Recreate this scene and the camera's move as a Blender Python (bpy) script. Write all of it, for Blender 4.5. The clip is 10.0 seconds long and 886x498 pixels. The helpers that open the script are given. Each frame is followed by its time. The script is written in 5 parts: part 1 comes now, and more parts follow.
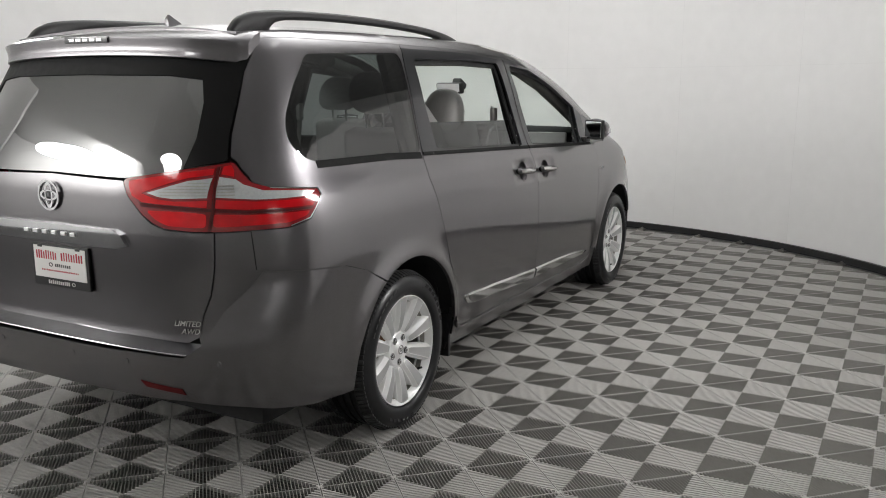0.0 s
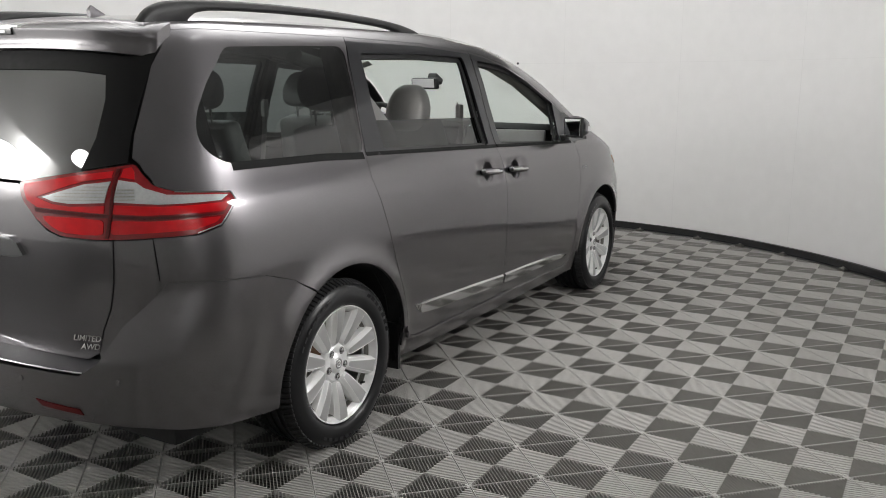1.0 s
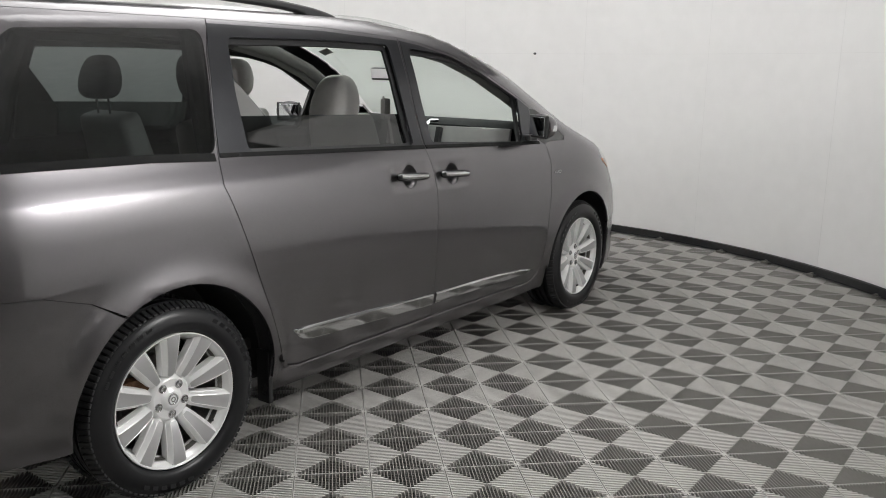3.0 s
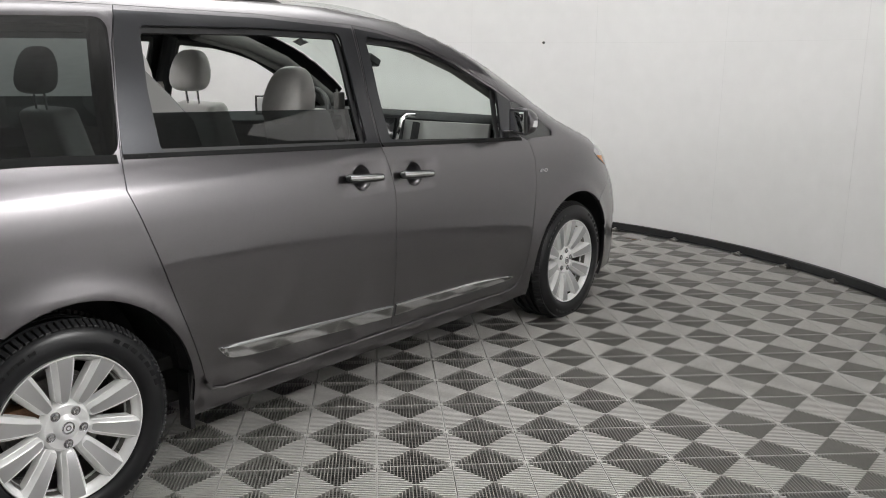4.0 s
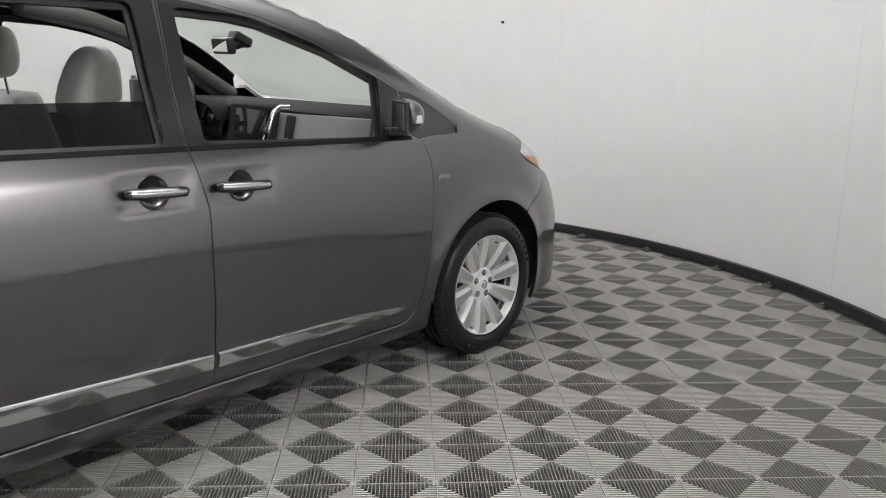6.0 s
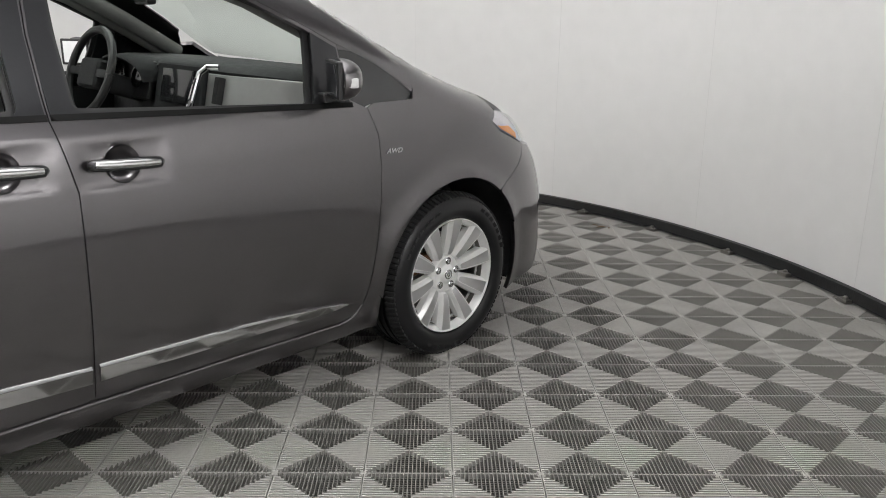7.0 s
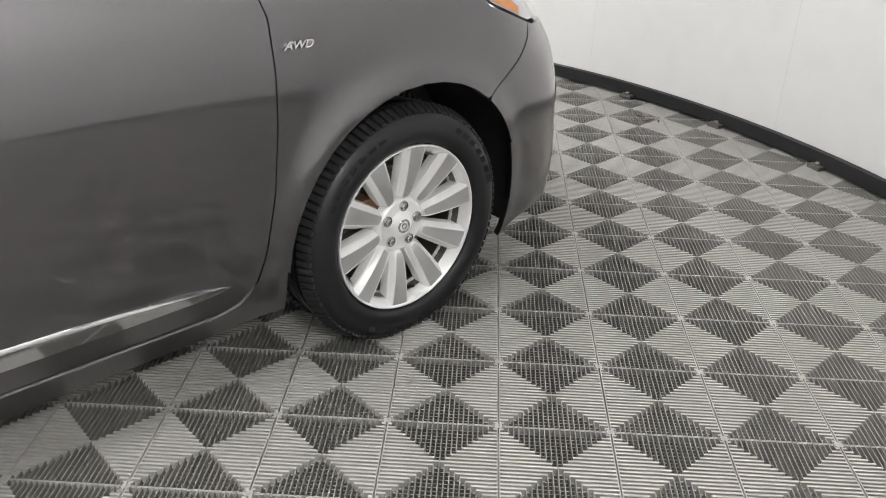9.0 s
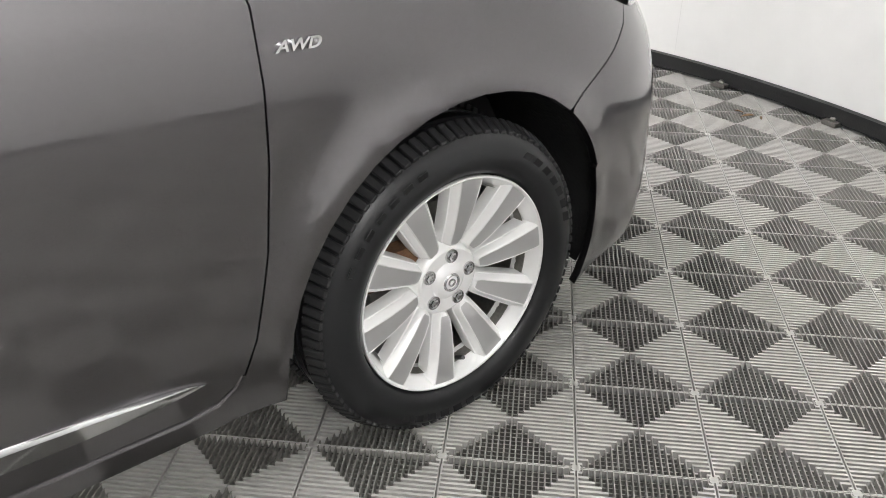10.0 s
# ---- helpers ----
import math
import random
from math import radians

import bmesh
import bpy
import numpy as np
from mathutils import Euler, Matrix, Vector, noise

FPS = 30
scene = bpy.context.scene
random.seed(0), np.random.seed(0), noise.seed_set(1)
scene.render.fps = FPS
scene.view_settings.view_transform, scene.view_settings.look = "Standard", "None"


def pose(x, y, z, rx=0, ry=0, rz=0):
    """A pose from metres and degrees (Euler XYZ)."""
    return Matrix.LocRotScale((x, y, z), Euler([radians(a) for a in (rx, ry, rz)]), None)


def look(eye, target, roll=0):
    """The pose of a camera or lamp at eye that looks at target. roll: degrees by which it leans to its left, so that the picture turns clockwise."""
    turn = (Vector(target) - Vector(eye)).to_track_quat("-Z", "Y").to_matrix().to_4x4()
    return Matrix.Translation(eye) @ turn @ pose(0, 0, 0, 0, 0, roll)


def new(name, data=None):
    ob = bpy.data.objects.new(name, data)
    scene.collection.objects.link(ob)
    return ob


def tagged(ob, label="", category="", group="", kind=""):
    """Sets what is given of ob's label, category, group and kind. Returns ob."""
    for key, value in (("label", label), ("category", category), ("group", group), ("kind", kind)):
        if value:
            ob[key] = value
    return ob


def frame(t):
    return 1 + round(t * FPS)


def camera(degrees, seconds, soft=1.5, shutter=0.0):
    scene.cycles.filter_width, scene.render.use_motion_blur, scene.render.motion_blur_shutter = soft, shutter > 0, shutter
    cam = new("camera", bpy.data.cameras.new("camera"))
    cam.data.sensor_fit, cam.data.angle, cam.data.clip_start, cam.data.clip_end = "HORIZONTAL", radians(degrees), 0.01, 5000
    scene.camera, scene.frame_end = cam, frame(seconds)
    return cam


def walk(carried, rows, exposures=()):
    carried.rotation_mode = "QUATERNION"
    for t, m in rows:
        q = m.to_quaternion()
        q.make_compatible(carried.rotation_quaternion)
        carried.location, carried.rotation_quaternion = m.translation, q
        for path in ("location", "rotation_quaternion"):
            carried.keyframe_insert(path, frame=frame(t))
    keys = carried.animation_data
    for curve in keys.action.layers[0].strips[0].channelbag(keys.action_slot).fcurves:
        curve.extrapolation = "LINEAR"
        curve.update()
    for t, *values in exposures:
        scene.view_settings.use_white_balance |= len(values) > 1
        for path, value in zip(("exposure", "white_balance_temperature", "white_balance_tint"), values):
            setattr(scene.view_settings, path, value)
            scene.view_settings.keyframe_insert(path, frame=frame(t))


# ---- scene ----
cam = camera(55.90, 10.0, soft=1.0)
# seconds, eye, yaw to the left, pitch, roll
PATH = [
    (0.0, -3.1673, -5.4694, 1.4859, -15.634, -11.205, -0.046),
    (0.5, -2.9717, -5.3815, 1.4954, -14.726, -11.489, 0.096),
    (1.0, -2.7683, -5.3122, 1.4874, -13.923, -11.536, 0.010),
    (1.5, -2.4940, -5.2623, 1.5099, -12.991, -11.875, 0.202),
    (2.0, -2.2665, -5.1895, 1.4939, -11.563, -12.070, 0.658),
    (2.5, -2.0572, -5.0393, 1.4971, -9.931, -12.066, 0.912),
    (4.0, -1.4037, -4.5799, 1.4976, -4.585, -12.880, 0.507),
    (4.5, -1.2441, -4.3464, 1.5037, -5.127, -13.179, 0.532),
    (5.0, -1.0199, -4.1579, 1.5154, -3.499, -13.481, 0.236),
    (5.5, -0.8340, -3.9710, 1.5006, -3.580, -13.680, 0.386),
    (6.8, -0.4029, -3.3029, 1.4374, -0.497, -15.027, 0.465),
    (7.0, -0.3469, -3.1964, 1.4363, -0.630, -16.423, 0.637),
    (7.5, -0.2568, -2.9361, 1.4184, 0.797, -19.918, 0.410),
    (8.0, -0.1600, -2.6395, 1.3923, 0.814, -22.596, 0.674),
    (8.5, -0.0798, -2.2946, 1.3504, 0.718, -24.977, 0.909),
    (9.0, -0.0726, -1.9628, 1.3724, 2.702, -27.460, 1.414),
    (9.5, -0.1210, -1.6264, 1.3197, 4.585, -28.111, 0.884),
    (10.0, -0.1295, -1.3262, 1.2611, 6.693, -29.468, 0.443),
]


def eye_pose(x, y, z, yaw, pitch, roll):
    return pose(x, y, z, 90, 0, yaw) @ pose(0, 0, 0, pitch, 0, 0) @ pose(0, 0, 0, 0, 0, roll)


EXPOSURE = [(0.0, 0.32), (2.5, 0.38), (5.5, 0.45), (7.0, 0.45), (8.0, 0.70), (9.0, 0.95), (10.0, 1.2)]
walk(cam, [(t, eye_pose(*row)) for t, *row in PATH], EXPOSURE)

from mathutils.geometry import delaunay_2d_cdt

# ---- world and lights ----
BOOTH_X, BOOTH_Y, BOOTH_R = -2.117, -0.185, 4.02   # the round booth's centre and radius
CEILING, WALL_TOP = 4.0, 2.8

world = bpy.data.worlds.new("world")
scene.world = world
world.use_nodes = True
world.node_tree.nodes["Background"].inputs[0].default_value = (0.9, 0.95, 1.0, 1)
world.node_tree.nodes["Background"].inputs[1].default_value = 0.02


def area_lamp(x, y, z, width, depth, watts, target, colour=(1.0, 0.99, 0.978), spread=180):
    lamp = bpy.data.lights.new("unseen_area_lamp", "AREA")
    lamp.shape, lamp.size, lamp.size_y, lamp.energy, lamp.color = "ELLIPSE", width, depth, watts, colour
    lamp.spread = radians(spread)
    ob = new("unseen_area_lamp", lamp)
    ob.matrix_world = look((x, y, z), target)
    return ob


# the key lamp beside the entrance faces the car's flank
area_lamp(0.62, -3.1, 2.52, 0.9, 0.6, 29, (-2.5, -1.9, 1.0), spread=110)
# fills added out of view: a floor downlight, a ceiling up-light, two wall washers
area_lamp(-1.0, -1.6, 3.9, 1.3, 1.3, 7, (-1.0, -1.59, 0), spread=80)
area_lamp(-1.95, 0.65, 2.6, 2.6, 2.6, 180, (-1.95, 0.66, 4))
area_lamp(-0.9, -2.3, 3.1, 0.8, 0.5, 13, (1.25, -2.7, 1.9), spread=80)
area_lamp(0.2, -5.6, 3.4, 1.2, 0.6, 20, (0.6, -7.5, 2.3), spread=75)
# lamps out of view round the booth and in the hall before its entrance
for px, py, pz, wide, watts, aim in (
        # three added along the booth's edge as fill
        (-2.8, 3.8, 3.2, 0.9, 20, (BOOTH_X, BOOTH_Y, 0.5)),
        (-5.2, 2.4, 3.2, 0.9, 20, (BOOTH_X, BOOTH_Y, 0.5)),
        (-6.1, 0.0, 3.2, 0.9, 6, (BOOTH_X, BOOTH_Y, 0.5)),
        # two that the rear glass mirrors
        (-7.2, -1.4, 2.75, 1.0, 20, (-3.0, -1.6, 0.8)),
        (-5.9, -3.75, 3.2, 0.9, 7, (-3.0, -1.6, 0.8)),
        # added to brighten the hall's west wall, which the tailgate mirrors
        (-8.3, -2.2, 3.5, 1.4, 360, (-10.0, -2.2, 2.9))):
    area_lamp(px, py, pz, wide, 0.4, watts, aim)

# ---- materials ----


def material(name, colour, rough=0.5, metal=0.0, coat=0.0, vary=0.12, scale=8.0, bump=0.0, bump_scale=60.0, spec=0.5, rough_vary=0.1, glow=0.0):
    """A surface with two scales of variation in colour and gloss, and a fine relief."""
    m = bpy.data.materials.new(name)
    m.use_nodes = True
    n, li = m.node_tree.nodes, m.node_tree.links
    b = n["Principled BSDF"]
    b.inputs["Metallic"].default_value = metal
    b.inputs["Coat Weight"].default_value = coat
    b.inputs["Coat Roughness"].default_value = 0.03
    b.inputs["Specular IOR Level"].default_value = spec
    co = n.new("ShaderNodeTexCoord")
    big, small = n.new("ShaderNodeTexNoise"), n.new("ShaderNodeTexNoise")
    big.inputs["Scale"].default_value, small.inputs["Scale"].default_value = scale * 0.25, scale * 4
    big.inputs["Detail"].default_value = 4
    add = n.new("ShaderNodeMath")
    add.operation = "ADD"
    for tex in (big, small):
        li.new(co.outputs["Object"], tex.inputs["Vector"])
    li.new(big.outputs["Fac"], add.inputs[0])
    li.new(small.outputs["Fac"], add.inputs[1])
    ramp = n.new("ShaderNodeMapRange")
    ramp.inputs["From Min"].default_value, ramp.inputs["From Max"].default_value = 0.6, 1.4
    ramp.inputs["To Min"].default_value, ramp.inputs["To Max"].default_value = 1 - vary, 1 + vary
    li.new(add.outputs[0], ramp.inputs["Value"])
    mul = n.new("ShaderNodeVectorMath")
    mul.operation = "SCALE"
    mul.inputs[0].default_value = colour
    li.new(ramp.outputs[0], mul.inputs["Scale"])
    li.new(mul.outputs[0], b.inputs["Base Color"])
    rr = n.new("ShaderNodeMapRange")
    rr.inputs["From Min"].default_value, rr.inputs["From Max"].default_value = 0.3, 0.7
    rr.inputs["To Min"].default_value, rr.inputs["To Max"].default_value = rough * (1 - rough_vary), rough * (1 + rough_vary)
    li.new(small.outputs["Fac"], rr.inputs["Value"])
    li.new(rr.outputs[0], b.inputs["Roughness"])
    if bump:
        relief, bt = n.new("ShaderNodeBump"), n.new("ShaderNodeTexNoise")
        bt.inputs["Scale"].default_value = bump_scale
        li.new(co.outputs["Object"], bt.inputs["Vector"])
        li.new(bt.outputs["Fac"], relief.inputs["Height"])
        relief.inputs["Strength"].default_value, relief.inputs["Distance"].default_value = bump, 0.01
        li.new(relief.outputs[0], b.inputs["Normal"])
    if glow:
        b.inputs["Emission Color"].default_value, b.inputs["Emission Strength"].default_value = (*colour, 1), glow
    return m


def pane(name, tint, base=0.06):
    """Thin glass: it lets tinted light straight through and mirrors by its angle."""
    m = bpy.data.materials.new(name)
    m.use_nodes = True
    n, li = m.node_tree.nodes, m.node_tree.links
    n.remove(n["Principled BSDF"])
    clear, gloss, mix, lw = n.new("ShaderNodeBsdfTransparent"), n.new("ShaderNodeBsdfGlossy"), n.new("ShaderNodeMixShader"), n.new("ShaderNodeLayerWeight")
    power, span = n.new("ShaderNodeMath"), n.new("ShaderNodeMapRange")
    power.operation, power.inputs[1].default_value = "POWER", 4.5
    span.inputs["To Min"].default_value, span.inputs["To Max"].default_value = base, 1.0
    clear.inputs[0].default_value = (*tint, 1)
    gloss.inputs["Roughness"].default_value = 0.02
    li.new(lw.outputs["Facing"], power.inputs[0])
    li.new(power.outputs[0], span.inputs["Value"])
    li.new(span.outputs[0], mix.inputs[0])
    li.new(clear.outputs[0], mix.inputs[1])
    li.new(gloss.outputs[0], mix.inputs[2])
    li.new(mix.outputs[0], n["Material Output"].inputs["Surface"])
    return m


PAINT = material("grey_metallic_paint", (0.15, 0.143, 0.15), 0.30, 1.0, coat=1.0, vary=0.03, scale=400, rough_vary=0.15)
PAINT.node_tree.nodes["Principled BSDF"].inputs["Coat IOR"].default_value = 1.62
PAINT.node_tree.nodes["Principled BSDF"].inputs["Coat Roughness"].default_value = 0.04
BLACK = material("black_plastic", (0.018, 0.018, 0.019), 0.45, vary=0.2, bump=0.1, bump_scale=300)
GLOSS = material("gloss_black_pillar", (0.02, 0.021, 0.023), 0.12, coat=0.6, vary=0.1)
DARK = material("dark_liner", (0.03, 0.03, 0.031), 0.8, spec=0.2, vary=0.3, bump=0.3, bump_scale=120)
RUBBER = material("tyre_rubber", (0.0115, 0.0119, 0.0133), 0.33, spec=0.42, vary=0.1, scale=3, rough_vary=0.04)
BRIGHTBAR = material("polished_moulding", (0.56, 0.56, 0.57), 0.09, 1.0, vary=0.03)
CHROME = material("chrome", (0.66, 0.66, 0.67), 0.06, 1.0, vary=0.03)
SILVER = material("silver_wheel_paint", (0.9, 0.9, 0.895), 0.3, 0.2, coat=0.5, vary=0.02, scale=6, rough_vary=0.05)
MACHINED = material("machined_wheel_face", (0.6, 0.6, 0.605), 0.4, 0.7, coat=0.2, vary=0.02, scale=6, rough_vary=0.05)
STEEL = material("brake_steel", (0.3, 0.29, 0.27), 0.45, 0.9, vary=0.25, scale=40)
RUST = material("rusty_brake_iron", (0.16, 0.085, 0.045), 0.8, 0.2, vary=0.5, scale=40, bump=0.4)
LEATHER = material("grey_leather", (0.5, 0.49, 0.475), 0.45, vary=0.06, bump=0.12, bump_scale=260)
TRIMGREY = material("interior_plastic", (0.024, 0.025, 0.026), 0.75, spec=0.2, vary=0.12, bump=0.15, bump_scale=300)
HEADLINER = material("headliner_cloth", (0.16, 0.16, 0.155), 0.9, vary=0.08, bump=0.2, bump_scale=400)
DASHGREY = material("dash_panel", (0.33, 0.33, 0.325), 0.35, vary=0.06, bump=0.06, bump_scale=300)
SLOT = material("black_slot", (0.006, 0.006, 0.006), 0.6, spec=0.15, vary=0.2)
STEPGREY = material("grey_step_plastic", (0.07, 0.07, 0.074), 0.45, vary=0.1, bump=0.1, bump_scale=300)
TREAD = material("tyre_tread_rubber", (0.022, 0.0222, 0.0236), 0.6, vary=0.2, scale=20, bump=0.1, bump_scale=200)
CARPET = material("car_carpet", (0.03, 0.03, 0.03), 0.95, vary=0.2, bump=0.5, bump_scale=400)
REDLENS = material("red_lamp_lens", (0.26, 0.005, 0.009), 0.07, coat=1.0, vary=0.15, scale=30)
BRIGHTRED = material("bright_red_lamp_lens", (0.72, 0.006, 0.012), 0.12, coat=0.45, spec=0.25, vary=0.22, scale=5)
DARKRED = material("dark_red_lamp_lens", (0.10, 0.003, 0.005), 0.3, coat=0.2, spec=0.2, vary=0.15, scale=30)
CLEARLENS = material("clear_lamp_lens", (0.72, 0.72, 0.73), 0.14, 0.45, coat=1.0, vary=0.12, scale=30)
AMBER = material("amber_lamp_lens", (0.7, 0.25, 0.05), 0.15, coat=1.0, vary=0.1)
PLATE = material("white_plate", (0.75, 0.74, 0.72), 0.4, vary=0.03)
PLATERED = material("plate_red", (0.45, 0.02, 0.04), 0.4, vary=0.05)
# darker copy of TILE; shade between the open ribs is painted in
TILESHADED = material("shaded_polymer_tile", (0.24, 0.233, 0.217), 0.5, spec=0.3, vary=0.15, scale=10, bump=0.1, bump_scale=250)
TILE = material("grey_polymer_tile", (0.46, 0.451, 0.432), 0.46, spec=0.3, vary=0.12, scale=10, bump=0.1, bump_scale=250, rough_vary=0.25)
SUBFLOOR = material("dark_subfloor", (0.008, 0.008, 0.008), 0.9, vary=0.3, scale=4)
WALLWHITE = material("white_booth_wall", (0.78, 0.775, 0.77), 0.55, vary=0.03, scale=2.0, bump=0.04, bump_scale=40)
HALLWALL = material("hall_wall", (0.6, 0.6, 0.59), 0.7, vary=0.05, scale=1.5, bump=0.05)
DARKCEIL = material("grey_ceiling", (0.7, 0.7, 0.7), 0.85, vary=0.15, scale=2)
FRAMEDARK = material("dark_window_frame", (0.045, 0.046, 0.05), 0.3, 0.8, coat=0.5, vary=0.04, scale=400)
RAILBLACK = material("black_base_rail", (0.012, 0.012, 0.013), 0.55, vary=0.3, bump=0.2, bump_scale=120)
PRIVACY = pane("privacy_glass", (0.15, 0.175, 0.17), 0.13)
LOWTINT = pane("lowered_dark_pane", (0.065, 0.08, 0.079), 0.12)
REARTINT = pane("dark_rear_glass", (0.04, 0.045, 0.046), 0.34)
CLEAR = pane("clear_glass", (0.86, 0.93, 0.89))
MIRROR = material("mirror_glass", (0.85, 0.86, 0.87), 0.02, 1.0, vary=0.0)

# ---- building helpers ----


def link_mesh(name, verts, faces, mat, parent=None, smooth=False, label="", normals=None):
    me = bpy.data.meshes.new(name)
    me.from_pydata([tuple(map(float, v)) for v in verts], [], [tuple(map(int, f)) for f in faces])
    me.materials.append(mat)
    if smooth:
        me.polygons.foreach_set("use_smooth", [True] * len(me.polygons))
    me.update()
    if normals is not None:
        me.normals_split_custom_set_from_vertices([tuple(map(float, v)) for v in normals])
    ob = new(name, me)
    ob.parent = parent
    return tagged(ob, label)


def part(name, bm, mat, parent, label="", smooth=True, angle=35):
    """Links a bmesh as one mesh object under a thing or a part."""
    me = bpy.data.meshes.new(name)
    bmesh.ops.recalc_face_normals(bm, faces=bm.faces)
    if smooth:
        for f in bm.faces:
            f.smooth = True
        for e in bm.edges:
            if len(e.link_faces) != 2 or e.calc_face_angle(0) > radians(angle):
                e.smooth = False
    bm.to_mesh(me)
    bm.free()
    me.materials.append(mat)
    ob = new(name, me)
    ob.parent = parent
    return tagged(ob, label)


def box_bm(size, at=(0, 0, 0), bevel=0.0, segments=2, turn=None, taper=None, bm=None):
    b = bmesh.new()
    bmesh.ops.create_cube(b, size=1)
    for v in b.verts:
        x, y, z = v.co
        if taper:
            x, y = (x * taper[0], y * taper[1]) if z > 0 else (x, y)
        v.co = (x * size[0], y * size[1], z * size[2])
    if bevel:
        bmesh.ops.bevel(b, geom=list(b.edges), offset=bevel, segments=segments, profile=0.7, affect="EDGES")
    m = Matrix.Translation(at) @ (turn if turn is not None else Matrix.Identity(4))
    bmesh.ops.transform(b, matrix=m, verts=b.verts)
    if bm is None:
        return b
    me = bpy.data.meshes.new("scratch")
    b.to_mesh(me)
    b.free()
    bm.from_mesh(me)
    bpy.data.meshes.remove(me)
    return bm


def lathe_bm(profile, steps=64, axis="x", bm=None, closed=False):
    """Turns a profile of (along the axis, radius) round the axis."""
    b = bm or bmesh.new()
    rings = []
    for a, r in profile:
        ring = []
        for k in range(steps):
            t = 2 * math.pi * k / steps
            c, s = r * math.cos(t), r * math.sin(t)
            ring.append(b.verts.new((a, c, s) if axis == "x" else (c, a, s) if axis == "y" else (c, s, a)))
        rings.append(ring)
    pairs = list(zip(rings, rings[1:])) + ([(rings[-1], rings[0])] if closed else [])
    for lo, hi in pairs:
        for k in range(steps):
            b.faces.new((lo[k], lo[(k + 1) % steps], hi[(k + 1) % steps], hi[k]))
    return b


def tube_bm(points, radius, sides=8, bm=None, flat=1.0):
    """A tube along points; radius a number or one per point."""
    b = bm or bmesh.new()
    pts = [Vector(p) for p in points]
    rings = []
    for i, p in enumerate(pts):
        d = (pts[min(i + 1, len(pts) - 1)] - pts[max(i - 1, 0)]).normalized()
        u = d.cross(Vector((0, 0, 1)))
        u = u.normalized() if u.length > 1e-4 else Vector((1, 0, 0))
        w = u.cross(d)
        r = radius[i] if isinstance(radius, (list, tuple)) else radius
        rings.append([b.verts.new(p + u * r * math.cos(2 * math.pi * k / sides) + w * r * flat * math.sin(2 * math.pi * k / sides)) for k in range(sides)])
    for lo, hi in zip(rings, rings[1:]):
        for k in range(sides):
            b.faces.new((lo[k], lo[(k + 1) % sides], hi[(k + 1) % sides], hi[k]))
    b.faces.new(rings[0])
    b.faces.new(rings[-1][::-1])
    return b


def fillet(poly, r=0.05, steps=5):
    """Rounds each corner of a polygon within r of it."""
    out, n = [], len(poly)
    for i, b in enumerate(poly):
        a, c = poly[i - 1], poly[(i + 1) % n]
        la, lc = math.dist(a, b), math.dist(b, c)
        ka, kc = min(r, 0.45 * la) / la, min(r, 0.45 * lc) / lc
        p, q = [b[j] + (a[j] - b[j]) * ka for j in (0, 1)], [b[j] + (c[j] - b[j]) * kc for j in (0, 1)]
        for k in range(steps + 1):
            t = k / steps
            out.append(tuple((1 - t) ** 2 * p[j] + 2 * t * (1 - t) * b[j] + t * t * q[j] for j in (0, 1)))
    return out


def hermite(xs, ys):
    """A smooth curve through points that never overshoots them."""
    xs, ys = np.asarray(xs, float), np.asarray(ys, float)
    h, d = np.diff(xs), np.diff(ys) / np.diff(xs)
    m = np.r_[d[0], np.where(d[:-1] * d[1:] > 0, 2 * d[:-1] * d[1:] / np.where(d[:-1] + d[1:] == 0, 1, d[:-1] + d[1:]), 0), d[-1]]

    def curve(v):
        v = np.clip(np.asarray(v, float), xs[0], xs[-1])
        i = np.clip(np.searchsorted(xs, v, side="right") - 1, 0, len(xs) - 2)
        t = (v - xs[i]) / h[i]
        return (1 + 2 * t) * (1 - t) ** 2 * ys[i] + t * (1 - t) ** 2 * h[i] * m[i] + t * t * (3 - 2 * t) * ys[i + 1] + t * t * (t - 1) * h[i] * m[i + 1]

    return curve


# ---- the booth ----


def arc_wall(name, r0, r1, z0, z1, a0, a1, mat, steps=96, label=""):
    """A curved wall of some thickness between two angles round the booth's centre."""
    verts, faces = [], []
    for k in range(steps + 1):
        a = radians(a0 + (a1 - a0) * k / steps)
        for r, z in ((r0, z0), (r0, z1), (r1, z1), (r1, z0)):
            verts.append((BOOTH_X + r * math.cos(a), BOOTH_Y + r * math.sin(a), z))
    for k in range(steps):
        for j in range(4):
            faces.append((4 * k + j, 4 * k + (j + 1) % 4, 4 * k + 4 + (j + 1) % 4, 4 * k + 4 + j))
    faces += [(0, 1, 2, 3), (4 * steps, 4 * steps + 3, 4 * steps + 2, 4 * steps + 1)]
    ob = link_mesh(name, verts, faces, mat, smooth=True)
    b = bmesh.new()
    b.from_mesh(ob.data)
    bmesh.ops.recalc_face_normals(b, faces=b.faces)
    for e in b.edges:
        if len(e.link_faces) == 2 and e.calc_face_angle(0) > radians(40):
            e.smooth = False
    b.to_mesh(ob.data)
    b.free()
    return tagged(ob, label, kind="structure")


WALL_FROM, WALL_TO = -60, 186     # the booth is round but for its entrance
wall = arc_wall("wall_round", BOOTH_R, BOOTH_R + 0.1, 0.0, WALL_TOP, WALL_FROM, WALL_TO, WALLWHITE, 120, "smooth white curved booth wall")
tagged(wall, category="wall")
rail = arc_wall("baseboard", BOOTH_R - 0.035, BOOTH_R - 0.002, 0.012, 0.075, WALL_FROM, WALL_TO, RAILBLACK, 120, "black metal base rail along the curved wall")
tagged(rail, category="baseboard")


